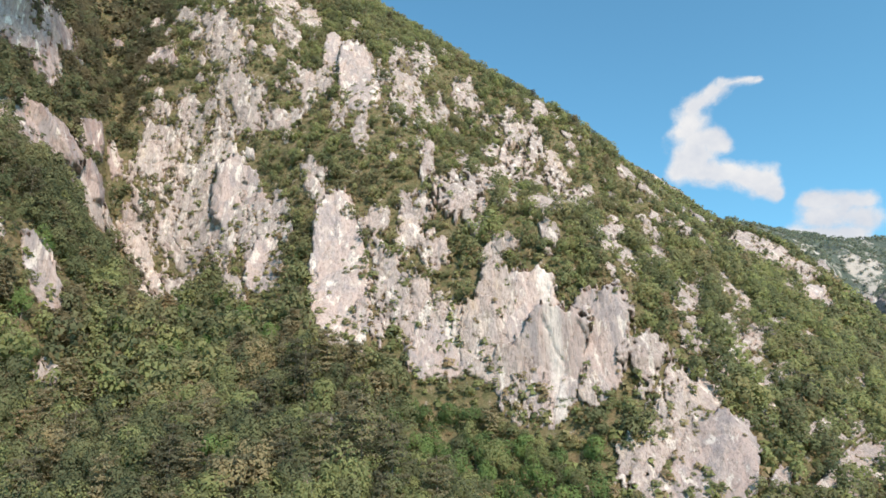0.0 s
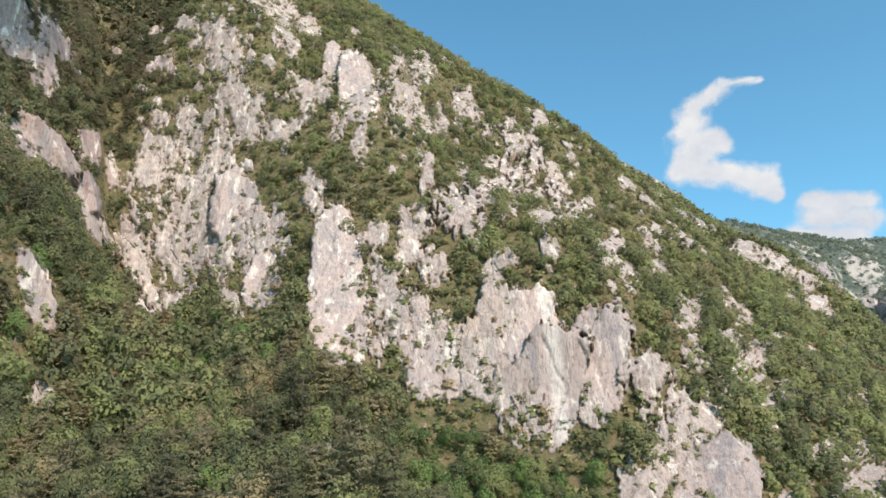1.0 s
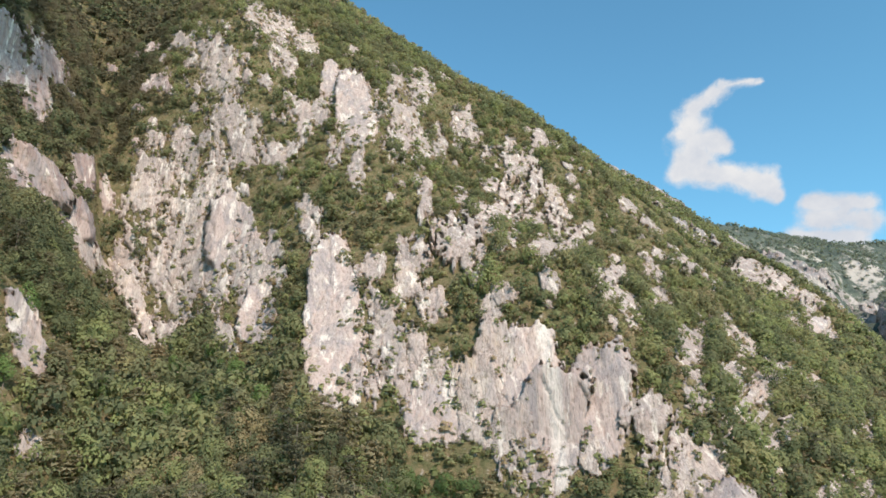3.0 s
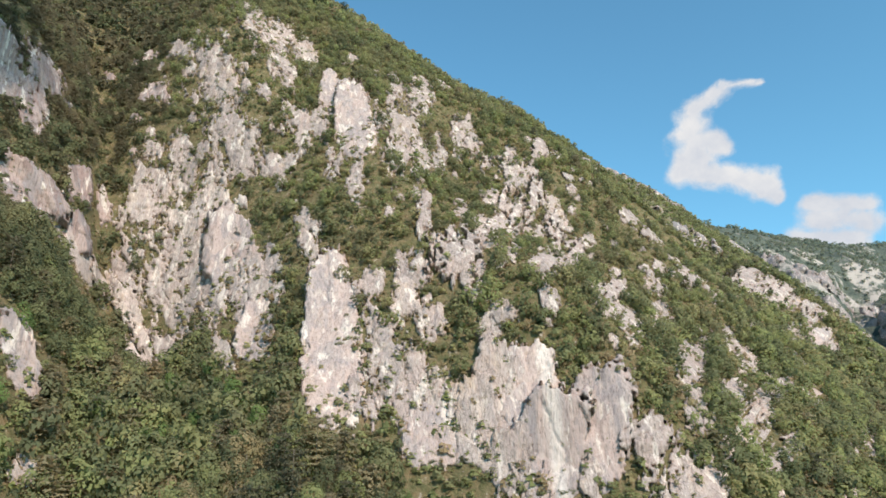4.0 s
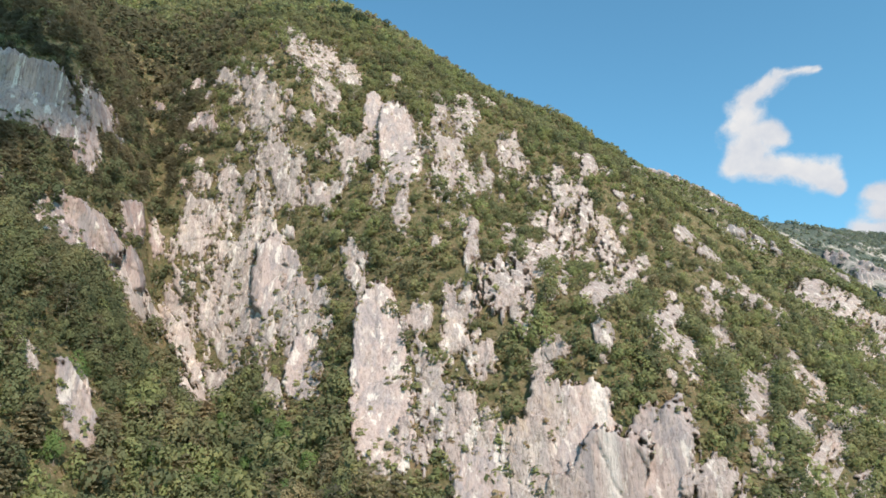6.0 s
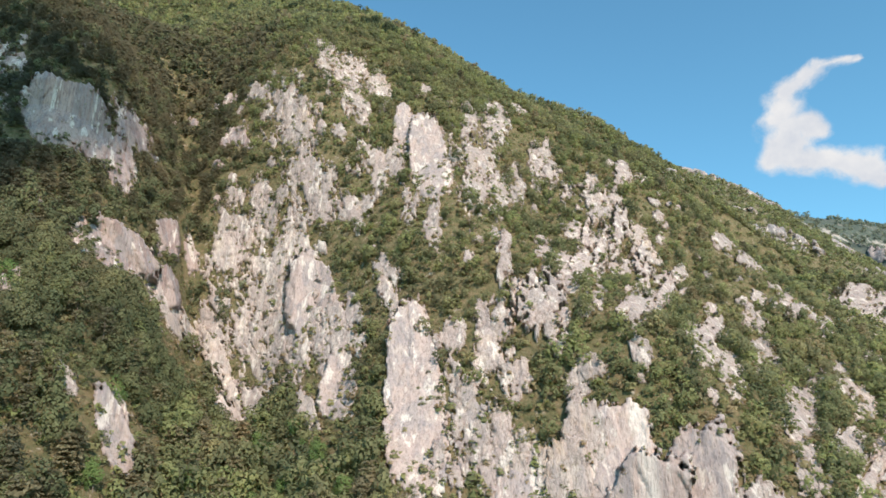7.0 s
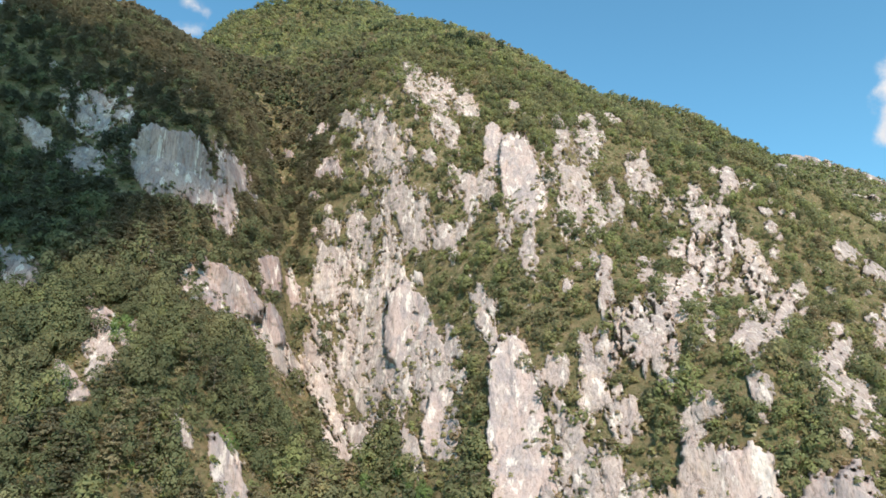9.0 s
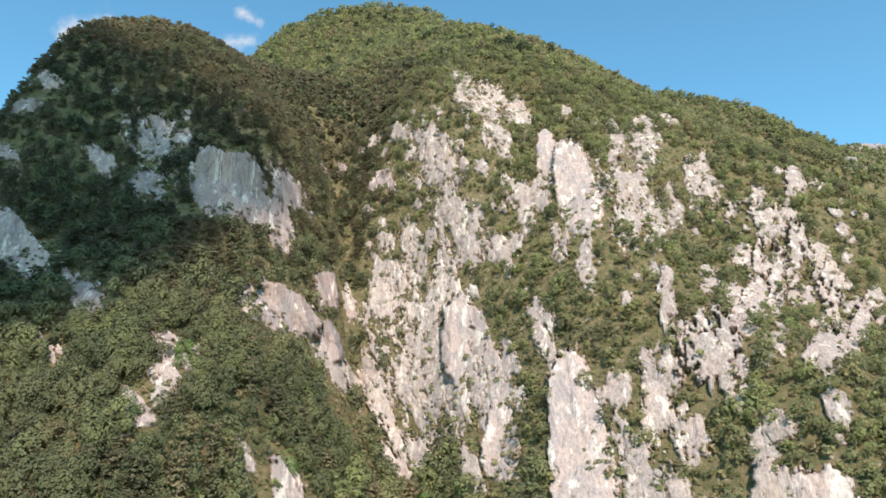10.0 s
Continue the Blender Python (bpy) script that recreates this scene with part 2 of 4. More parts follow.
GULLY = [(-104, 212), (-111, 223), (-117, 227), (-126, 239), (-141, 258), (-160, 276)]
# crests behind the face, running away to the right: x, y, height
SHOULDER = [(-60, 395, 320), (1, 412, 326), (25, 435, 331), (44, 432, 318), (70, 425, 291), (82, 430, 267), (96, 450, 242)]
SPINE = [(60, 620, 335), (142, 640, 374), (185, 680, 382), (232, 720, 375), (267, 745, 367), (280, 735, 329), (289, 715, 296), (300, 690, 253), (330, 640, 190)]
RANGE = [(250, 1110, 500), (442, 1250, 556), (588, 1350, 568), (739, 1500, 602), (977, 1750, 674), (1154, 1900, 710), (1314, 2000, 750), (1856, 2300, 822), (2600, 2900, 1000), (3600, 3600, 1200)]
# clefts down the face of the far range: top, foot, depth, half width
CLEFTS = [((890, 1470), (530, 860), 120, 36), ((520, 1120), (470, 960), 50, 30)]


def curve_through(s, v, q):
    m = np.gradient(v, s, axis=0)
    q = np.clip(q, s[0], s[-1])
    i = np.clip(np.searchsorted(s, q, side="right") - 1, 0, len(s) - 2)
    h = (s[i + 1] - s[i])[:, None]
    u = (q - s[i])[:, None] / h
    return (2 * u**3 - 3 * u**2 + 1) * v[i] + (u**3 - 2 * u**2 + u) * h * m[i] + (3 * u**2 - 2 * u**3) * v[i + 1] + (u**3 - u**2) * h * m[i + 1]


def land_height(x, y):
    """Height of the bare ground at arrays x, y."""
    x, y = np.asarray(x, float).ravel(), np.asarray(y, float).ravel()
    bx, by = curve_through(X_AT, np.eye(len(X_AT)), x), curve_through(Y_AT, np.eye(len(Y_AT)), y)
    z = np.einsum("ni,ij,nj->n", bx, HEIGHTS, by)
    for cx, cy, reach, high in SWELLS:
        z = z + high * np.exp(-((x - cx) ** 2 + (y - cy) ** 2) / (2 * reach * reach))
    z = z - 0.6 * np.maximum(y - 450, 0) - 0.5 * np.maximum(x - 300, 0) * (z > 0) - 0.6 * np.maximum(-420 - x, 0)
    z = np.where(y < 50, np.minimum(z, 0) * 0, z)
    # the gully between the face and the wooded dome
    for (ax, ay), (cx, cy) in zip(GULLY[:-1], GULLY[1:]):
        dx, dy = cx - ax, cy - ay
        t = np.clip(((x - ax) * dx + (y - ay) * dy) / (dx * dx + dy * dy), 0, 1)
        z = z - 11.0 * np.exp(-((x - ax - t * dx) ** 2 + (y - ay - t * dy) ** 2) / 24.0)
    back = np.full_like(z, -1e9)
    for crest, fall, rugged in ((SHOULDER, 1.25, 0.2), (SPINE, 1.15, 0.4), (RANGE, 0.85, 1.6)):
        for (ax, ay, ah), (cx, cy, ch) in zip(crest[:-1], crest[1:]):
            dx, dy = cx - ax, cy - ay
            t = np.clip(((x - ax) * dx + (y - ay) * dy) / (dx * dx + dy * dy), 0, 1)
            off = np.hypot(x - ax - t * dx, y - ay - t * dy)
            rough = (0.6 - np.abs(2 * fbm(x / 210, y / 210, 5.0, 5) - 1) * 3.0) * np.clip(off / 120, 0, 1) * 26 * rugged
            back = np.maximum(back, ah + t * (ch - ah) - fall * (np.sqrt(off * off + 64) - 8) + rough)
    for (ax, ay), (cx, cy), deep, half in CLEFTS:
        dx, dy = cx - ax, cy - ay
        t = np.clip(((x - ax) * dx + (y - ay) * dy) / (dx * dx + dy * dy), 0, 1)
        off = np.hypot(x - ax - t * dx, y - ay - t * dy)
        back = back - deep * np.clip(1 - off / half, 0, 1) * np.clip(4 * t, 0, 1)
    back = back - 2.2 * np.maximum(380 - y, 0) ** 1.1
    z = np.maximum(z, back)
    z = z - 2.2 + 5.0 * (fbm(x / 26, y / 26, 1.0, 4) - 0.5) * np.clip(y / 100, 0, 1)
    return np.maximum(z, -1.0 + 1.5 * fbm(x / 60, y / 60, 2.0, 3))


# dense lookup over the near face
LX, LY = np.arange(-330.0, 330.1, 2.0), np.arange(30.0, 520.1, 2.0)
LOOK = land_height(*[a.ravel() for a in np.meshgrid(LX, LY, indexing="ij")]).reshape(len(LX), len(LY))


def land(x, y):
    """Ground height near the face, by lookup."""
    u, v = np.clip((x - LX[0]) / 2, 0, len(LX) - 1.001), np.clip((y - LY[0]) / 2, 0, len(LY) - 1.001)
    i, j = u.astype(int), v.astype(int)
    u, v = u - i, v - j
    return (LOOK[i, j] * (1 - u) + LOOK[i + 1, j] * u) * (1 - v) + (LOOK[i, j + 1] * (1 - u) + LOOK[i + 1, j + 1] * u) * v


def stations(dense_from, dense_to, step, low, high, grow):
    a = list(np.arange(dense_from, dense_to + 0.1, step))
    s = step
    while a[-1] < high:
        s = min(s * grow, 26.0)
        a.append(a[-1] + s)
    s = step
    while a[0] > low:
        s *= grow + 0.06
        a.insert(0, a[0] - s)
    return np.array(a)


gx, gy = stations(-290, 210, 3.6, -4600, 3300, 1.06), stations(70, 460, 3.6, -4600, 4200, 1.05)
mx, my = [a.ravel() for a in np.meshgrid(gx, gy, indexing="ij")]
ground_mesh = mesh_from("ground", np.stack([mx, my, land_height(mx, my)], 1), grid_faces(len(gx), len(gy)), True)
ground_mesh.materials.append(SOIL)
ground = tagged(new("ground", ground_mesh), "steep mountainside of olive grass, brown litter and pale scree", "ground", kind="structure")

# ---- limestone ----
LOBES, LEDGES = [], []


def cells(u, v, seed):
    """Irregular blocks: for arrays u, v the block's two random numbers, its own slope, and the distance to its border."""
    i, j = np.floor(u).astype(np.int64), np.floor(v).astype(np.int64)
    s = int(seed * 31)
    near, second = np.full(u.shape, 9.0), np.full(u.shape, 9.0)
    a, b, tilt = np.zeros(u.shape), np.zeros(u.shape), np.zeros(u.shape)
    for di in (-1, 0, 1):
        for dj in (-1, 0, 1):
            ci, cj = i + di, j + dj
            cu, cv = ci + hashed(ci, cj, s), cj + hashed(ci, cj, s + 1)
            d = np.hypot(u - cu, v - cv)
            closer = d < near
            second = np.where(closer, near, np.minimum(second, d))
            r1, r2, r3 = hashed(ci, cj, s + 2), hashed(ci, cj, s + 3), hashed(ci, cj, s + 4)
            a, b = np.where(closer, r1, a), np.where(closer, r2, b)
            tilt = np.where(closer, (r2 - 0.5) * (u - cu) + (r3 - 0.35) * (v - cv), tilt)
            near = np.where(closer, d, near)
    return a, b, tilt, second - near


def pieces_of(mask):
    """Numbers the connected patches of a 2D mask (0: none), largest ones only."""
    tag = np.zeros(mask.shape, int)
    sizes = [0]
    for start in zip(*np.nonzero(mask)):
        if tag[start]:
            continue
        sizes.append(0)
        todo, tag[start] = [start], len(sizes) - 1
        while todo:
            i, j = todo.pop()
            sizes[-1] += 1
            for q in ((i + 1, j), (i - 1, j), (i, j + 1), (i, j - 1)):
                if 0 <= q[0] < mask.shape[0] and 0 <= q[1] < mask.shape[1] and mask[q] and not tag[q]:
                    tag[q] = len(sizes) - 1
                    todo.append(q)
    return tag, sizes


def rock_lobe(name, x, y, z, w, h, batter, lean, smoothness, taper, seed, parent, k=1.0, ground_at=land, stone=None):
    """One rock face: it stands out of the slope and breaks off along an uneven edge."""
    radial = np.array([x, y]) / math.hypot(x, y)
    tangent = np.array([radial[1], -radial[0]])
    calm, small = smoothness > 0.5, max(w, h) < 12 and k == 1
    step = 0.40 if y < 200 else 0.5 if y < 270 else 0.7 * k
    over = 1.35 if calm else 1.6
    nu, nv = max(int(w * over / step), 9), max(int(h * over / step), 9)
    u, v = [a.ravel() for a in np.meshgrid(np.linspace(-over, over, nu), np.linspace(-over, over, nv), indexing="ij")]
    along, up = u * w * 0.5, v * h * 0.5
    side = along / k + 1.8 * (fbm(up / k / 4.0, along / k / 6.0, seed, 3) - 0.5)
    along = along + lean * 0.5 * v
    rise = z + up
    height = rise / k
    # where the bare slope lies at that height
    reach = np.arange(-36.0, 60.0, 1.5) * k
    px, py = x + tangent[0] * along, y + tangent[1] * along
    hs = np.stack([ground_at(px + radial[0] * r, py + radial[1] * r) for r in reach], 1)
    above = hs >= rise[:, None]
    first = np.clip(np.where(above.any(1), above.argmax(1), len(reach) - 1), 1, len(reach) - 1)
    row = np.arange(len(rise))
    lower, upper = hs[row, first - 1], hs[row, first]
    part_way = np.clip((rise - lower) / np.maximum(upper - lower, 0.01), 0, 1)
    slope_at = reach[first - 1] + 1.5 * k * part_way
    # worn outline, with breaks where earth and shrubs hold on
    big1, big2, big_tilt, big_gap = cells(side / (5.2 if calm else 3.3), height / (17.0 if calm else 12.0), seed)
    small1, small2, small_tilt, small_gap = cells(side / 1.5, height / 4.6, seed + 5)
    tiny1, tiny2, tiny_tilt, tiny_gap = cells(side / 0.75, height / 1.5, seed + 8)
    ragged = 0.55 * (small1 - 0.5) + 0.70 * (tiny1 - 0.5)
    chip1 = cells(side / 1.7, height / 2.0, seed + 11)[0]
    far_out = np.hypot(u, v)
    if calm:
        uu = u / (1.0 - taper * np.clip(v, -1.2, 1.2))
        far_out = (np.abs(uu) ** 3.2 + np.abs(v) ** 2.6) ** (1 / 2.8)
        inside = 1.6 * (1.0 - far_out) + 0.5 * (fbm(side / 4.0 + 40, height / 10.0, seed, 4) - 0.5) + 0.18 * (big1 - 0.5) + 0.26 * (chip1 - 0.5) + 0.26 * (tiny1 - 0.5)
        inside = np.maximum(inside, 1.3 * (0.88 - far_out))
    else:
        streak = fbm(side / 3.0 + 40, height / 10.0, seed, 5, 0.62) - 0.5
        inside = (1.0 if small else 0.85) * (1.15 - far_out**2) + (3.2 if small else 4.2) * streak + 0.9 * (big1 - 0.5) + 1.3 * ragged
        inside = np.minimum(inside, 2.4 - 1.5 * far_out)
        # shrubs root in pockets and along ledges
        pocket = fbm(side / 0.8 + 11, height / 2.6, seed + 4.0, 3, 0.6) - 0.5
        broken = smooth(0.42, 0.62, fbm(side / 7.0 + 3, height / 9.0, seed + 6.0, 3))
        inside = inside + (0.3 if small else 0.06) - (0.15 + 0.85 * broken) * smooth(0.02, 0.20, pocket)
    # close to the slope, broken into blocks, flutes and little roofs
    face = slope_at
    if calm or k > 1:
        flat = np.median(slope_at - batter * up)
        face = np.clip(flat + batter * up, slope_at - (5.0 * k if calm else 3.0 * k), slope_at + 0.3 * k)
    ridges = 1 - np.abs(2 * fbm(side / 1.9, height / 16.0, seed + 2.0, 4) - 1)
    beds = height / 2.9 + 2.5 * big2 + 1.6 * fbm(side / 3.0, height / 6.0, seed + 7.0, 3)
    beds = beds - np.floor(beds)
    beds = np.where(small2 > 0.45, beds, 1 - beds)
    if calm:
        relief = 0.45 * big1 + 0.55 * big_tilt + 0.16 * small1 + 0.20 * small_tilt + 0.10 * tiny1 + 0.4 * ridges + 0.10 * beds
        relief = relief - 0.4 * smooth(0.08, 0.01, big_gap) - 0.15 * smooth(0.08, 0.01, small_gap)
    else:
        relief = 0.65 * big1 + 0.7 * big_tilt + 0.24 * small1 + 0.32 * small_tilt + 0.12 * tiny1 + 0.16 * tiny_tilt + 0.4 * ridges + 0.16 * beds
        relief = relief - 0.6 * smooth(0.07, 0.01, big_gap) - 0.25 * smooth(0.08, 0.02, small_gap)
    merge = (0.65 if calm else 0.35) + (0.35 if calm else 0.65) * smooth(-1.2, -0.25, v)
    relief = k * (0.2 + merge * (0.25 + relief + (2.0 if batter > 0.9 and not calm else 0.0)) * smooth(-0.06, 0.10, inside))
    out = face - np.maximum(relief, 0.1)
    sunk = smooth(0.0, -0.07, inside)
    out = out * (1 - sunk) + np.maximum(out, slope_at + 1.5 * k) * sunk
    px, py = px + radial[0] * out, py + radial[1] * out
    at = np.stack([px, py, rise], 1)
    faces = grid_faces(nu, nv)[:, ::-1]
    keep = (inside[faces].max(1) > -0.15).reshape(nu - 1, nv - 1)
    tag, sizes = pieces_of(keep)
    tag = tag.ravel()
    largest = max(sizes)
    for n, size in enumerate(sizes):
        if n == 0 or size < max(14, 0.03 * largest) or (small and size < largest):
            continue
        some = faces[tag == n]
        used, where = np.unique(some, return_inverse=True)
        me = mesh_from(name, at[used], where.reshape(-1, 4))
        me.materials.append(stone if stone else STREAKED if calm and abs(x - 24) < 6 and y < 160 else SHADED_LILAC if x < -112 and z > 125 else SLAB if calm and smoothness < 1.5 else BRIGHT if -112 < x < -45 and z < 165 else LIMESTONE)
        new(name if size == largest else "rock_piece", me).parent = parent
    if k > 1:
        return
    LOBES.append((x, y, z, w, h, lean, calm, batter))
    foot = np.nonzero((inside > -0.25) & (inside < (0.3 if calm else 0.5)) & (far_out < 1.25))[0]
    if len(foot):
        some = rng.choice(foot, int(len(foot) * step * step * (0.07 if calm else 0.20)) + 1)
        LEDGES.append(np.c_[at[some], np.ones(len(some))])
    if calm and w > 9:
        # single tufts in cracks of the smooth face
        open_wall = np.nonzero(inside > 0.3)[0]
        if len(open_wall):
            some = rng.choice(open_wall, int(len(open_wall) * step * step * 0.02) + 1)
            LEDGES.append(np.c_[at[some] - np.array([0, 0, 0.2]), np.full(len(some), 0.38)])


def outcrop(name, label, lobes):
    root = new(name)
    tagged(root, label, "rock")
    for n, q in enumerate(lobes):
        rock_lobe("rock_wall" if q[7] else "rock_shelf", *q, seed=len(LOBES) * 3.17 + 1.3, parent=root)
    if not root.children:
        bpy.data.objects.remove(root)


rng = np.random.default_rng(7)
outcrop("rock_pillar", "tall smooth pale grey limestone pillar rising from the forest", [
    (-28, 174.8, 105.5, 14.4, 41.0, 0.46, -3.6, 1, 0.24),
    (-25.5, 166.7, 86.2, 15.6, 23.2, 0.74, -2.6, 1, 0.05),
    (-17.3, 174.8, 102.8, 4.5, 13.7, 0.36, -1.4, 0, 0),
    (-12.1, 167.8, 82.5, 13.9, 19.4, 0.48, 0.3, 0, 0),
    (-38.3, 195.8, 134, 7.3, 20, 0.85, -3.2, 0, 0),
])
outcrop("limestone_cliff", "rough whitish limestone wall at the forest edge", [
    (-1.3, 164.8, 71.8, 14.4, 14.8, 0.49, 0.2, 1, 0),
    (-1.7, 168.6, 82.4, 8.4, 9.3, 0.29, 0.2, 0, 0),
    (5.1, 165.8, 79.4, 5.5, 10.4, 0.26, 0.4, 0, 0),
    (-7.3, 169.1, 83.4, 11.2, 17.4, 0.36, -0, 0, 0),
    (-13.8, 171.6, 92.4, 7.2, 15.3, 0.38, -0.4, 0, 0),
])
outcrop("rock_slab", "broad grey limestone slab with a white streak down its face", [
    (12.1, 162.5, 80.4, 10.7, 29.1, 0.25, 1.6, 2, 0),
    (19.5, 158.9, 82, 13.2, 23.8, 0.29, 2, 1, -0.1),
    (23.9, 156.6, 67, 13.9, 29.3, 0.08, 3, 1, -0.45),
    (34.2, 157.4, 73.3, 14.1, 28.2, 0.3, 4.3, 1, -0.2),
    (17.2, 156.7, 60.3, 8.7, 9.5, 0.32, 1.8, 0, 0),
    (12.5, 166.8, 98.3, 6.3, 10.9, 0.25, 0.6, 0, 0),
    (8.2, 163.4, 75.3, 10.1, 21.6, 0.27, 1, 2, 0),
    (14.6, 158.7, 66.3, 8.9, 14.4, 0.2, 1.7, 2, 0),
    (41.6, 163, 79, 6.7, 15.8, 0.55, 3.2, 0, 0),
])
outcrop("rock_bastion", "pale fissured limestone bastion above the lower trees", [
    (49.7, 155.7, 63.6, 10, 13.6, 0.78, 3.3, 0, 0),
    (53.3, 153.7, 57.1, 12.1, 13.8, 0.41, 2.1, 0, 0),
    (42.8, 152.2, 46.3, 12.9, 14.8, 0.7, 3.1, 0, 0),
    (53.4, 148.5, 45.8, 17.1, 19.5, 0.72, 5.4, 1, 0.15),
    (45.8, 161.2, 70.8, 8.4, 8.5, 1.03, 2.8, 0, 0),
    (48.9, 152.7, 51.3, 10.7, 10.6, 0.3, 1.4, 0, 0),
])
outcrop("rock_spur", "narrow white limestone spur among green shrubs", [
    (66.4, 186, 91.1, 6.5, 11.5, 0, -0.5, 0, 0),
])
outcrop("limestone_rib", "broken limestone rib running down a shrubby slope", [
    (79, 195.3, 83.9, 7, 8.3, 1.2, 4, 0, 0),
    (78.6, 182.4, 74.1, 9.1, 15.7, 1.2, 10.7, 0, 0),
    (83.5, 179.2, 68.2, 7.2, 10.6, 1.2, 7.6, 0, 0),
    (102.6, 219.4, 86.2, 7.9, 9.4, 1.2, 7.9, 0, 0),
])
outcrop("limestone_crag", "weathered pale limestone shoulder below the skyline", [
    (137.7, 307.6, 147.8, 19.0, 31.0, 0.95, 10.5, 0, 0),
    (149.5, 315.0, 138.5, 19.0, 32.5, 1.13, 15.7, 0, 0),
    (156.5, 309.0, 124.7, 17.0, 28.5, 1.2, 19.0, 0, 0),
    (156.6, 299.1, 113.9, 10.9, 17.8, 1.2, 15.7, 1, 0),
])
outcrop("rock_outcrop", "pale limestone outcrop low on the slope", [
    (92, 162.5, 44.3, 12.4, 15.1, 1.2, 15, 0, 0),
    (97.8, 175.5, 52.9, 4.9, 5.6, 1.2, 6.5, 0, 0),
    (65.3, 145.7, 41.6, 6.7, 5.3, 1.08, 3, 0, 0),
    (86.2, 167.1, 53.3, 4.7, 8.8, 1.2, 8.1, 0, 0),
])
outcrop("rock_tower", "tall grey limestone tower with a split head", [
    (-41.2, 238.2, 211.7, 9.5, 32.5, 0.46, -1.7, 1, 0.3),
    (-29.8, 225, 190.6, 14.4, 49.5, 0.47, -4.3, 1, 0.12),
    (-12.9, 231.8, 192.1, 14.3, 62, 0.68, -4, 0, 0),
    (-6.6, 264.3, 221.2, 10, 41.9, 0.88, -1.6, 0, 0),
    (-6.2, 231.5, 176.9, 6.4, 9.6, 0.59, -0, 0, 0),
])
outcrop("rock_outcrop", "cream limestone outcrop beneath grassy ledges", [
    (-51, 237.2, 191.8, 16.8, 22, 0.62, -2.9, 0, 0),
    (-56.3, 221.1, 170.7, 12.2, 11.5, 0.67, -1.9, 0, 0),
    (-35.8, 217, 166.5, 4.8, 19.2, 0.66, -2, 0, 0),
    (-26.4, 210, 157.9, 6.5, 20.6, 0.66, -1.6, 0, 0),
])
outcrop("limestone_crag", "blocky white limestone crag above a gully", [
    (-72.9, 222.5, 182, 19.7, 32.3, 0.32, -4.4, 0, 0),
    (-76, 218.7, 162.5, 8, 24.8, 0.17, -2.7, 0, 0),
    (-90.8, 228.9, 175.2, 6.3, 13.9, 0.18, -1.8, 0, 0),
])
outcrop("limestone_cliff", "large bright limestone face streaked with ochre and grass", [
    (-66.8, 211.3, 136, 17.1, 32.7, 0.34, -3.9, 1, 0.1),
    (-92.4, 225.9, 129.6, 18.8, 43.2, 0.34, -9.5, 0, 0),
    (-77.4, 219.1, 120.4, 16.9, 27.2, 0.34, -4.5, 0, 0),
    (-83.6, 209.4, 102.2, 9.1, 13.7, 1.14, -6.1, 0, 0),
    (-106.5, 229.9, 156.9, 13.6, 19.6, 0.13, -2.8, 0, 0),
    (-52.2, 197.7, 126.4, 10.4, 13.7, 0.4, -1.8, 0, 0),
    (-103.6, 219.5, 130.5, 6.9, 19.4, 0.74, -7.1, 0, 0),
    (-86, 224.9, 152.6, 12.1, 16, 0.05, -1.4, 0, 0),
    (-85.8, 225.2, 141.2, 21.9, 26.6, 0.25, -2.5, 0, 0),
    (-60, 203.6, 114.4, 15.7, 18.7, 0.31, -1.3, 0, 0),
    (-75.2, 217.7, 154.2, 11.8, 18.5, 0.1, -1.7, 0, 0),
    (-100.9, 232.5, 168.5, 12.7, 16.5, 0.24, -2.7, 0, 0),
    (-51, 194.9, 116.4, 8.4, 11.9, 0.22, -1.1, 0, 0),
    (-91.5, 205.1, 110.3, 8.7, 32.6, 0.93, -14.4, 0, 0),
])
outcrop("rock_flake", "tilted grey limestone flake leaning on the slope", [
    (-51.7, 192.5, 104.1, 9.8, 20.9, 0.48, 0.4, 1, 0.3),
    (-61, 194.5, 96, 4.9, 11.9, 1.13, -2.8, 0, 0),
])
outcrop("limestone_ledge", "grey limestone ledge overhung by brown grass", [
    (-120.6, 185.2, 147.0, 25.3, 16.0, -0.25, -7, 1, 0),
    (-113.4, 202.4, 139.0, 12.5, 15.0, 0.1, -4.3, 1, -0.2),
    (-118.0, 210.9, 160.5, 8.4, 15.5, 0.2, -1.0, 1, 0),
    (-114.3, 220.6, 158.1, 5.2, 16.6, 0.11, -2.5, 0, 0),
    (-110.9, 204.7, 131.6, 9, 11.5, 0.33, -4.7, 0, 0),
])
outcrop("limestone_rib", "steep white limestone rib between dark trees", [
    (-90.3, 149.2, 89.9, 6.3, 17.3, 0.15, -6.4, 1, 0.2),
    (-76.9, 135, 65, 4.4, 5.1, 0.47, -2.4, 0, 0),
])
outcrop("rock_crag", "white limestone crag between shrubs near the top", [
    (-82.9, 265.7, 263.1, 11.3, 45.7, 0.71, -9.8, 0, 0),
    (-71.3, 267.7, 254.7, 15.3, 35.6, 0.69, -6.4, 0, 0),
    (-58.5, 266.6, 248.1, 9.1, 22.6, 0.65, -3.2, 0, 0),
    (-64.5, 252.3, 227.1, 9.5, 23.1, 0.48, -4.5, 0, 0),
    (-87.8, 237.2, 225.5, 18, 36.5, 0.51, -7.5, 0, 0),
    (-110.9, 256.9, 247.7, 7.4, 16.4, 0.41, -3.4, 0, 0),
    (-79.5, 231.4, 214.9, 8.7, 12.6, 0.43, -2.1, 0, 0),
])
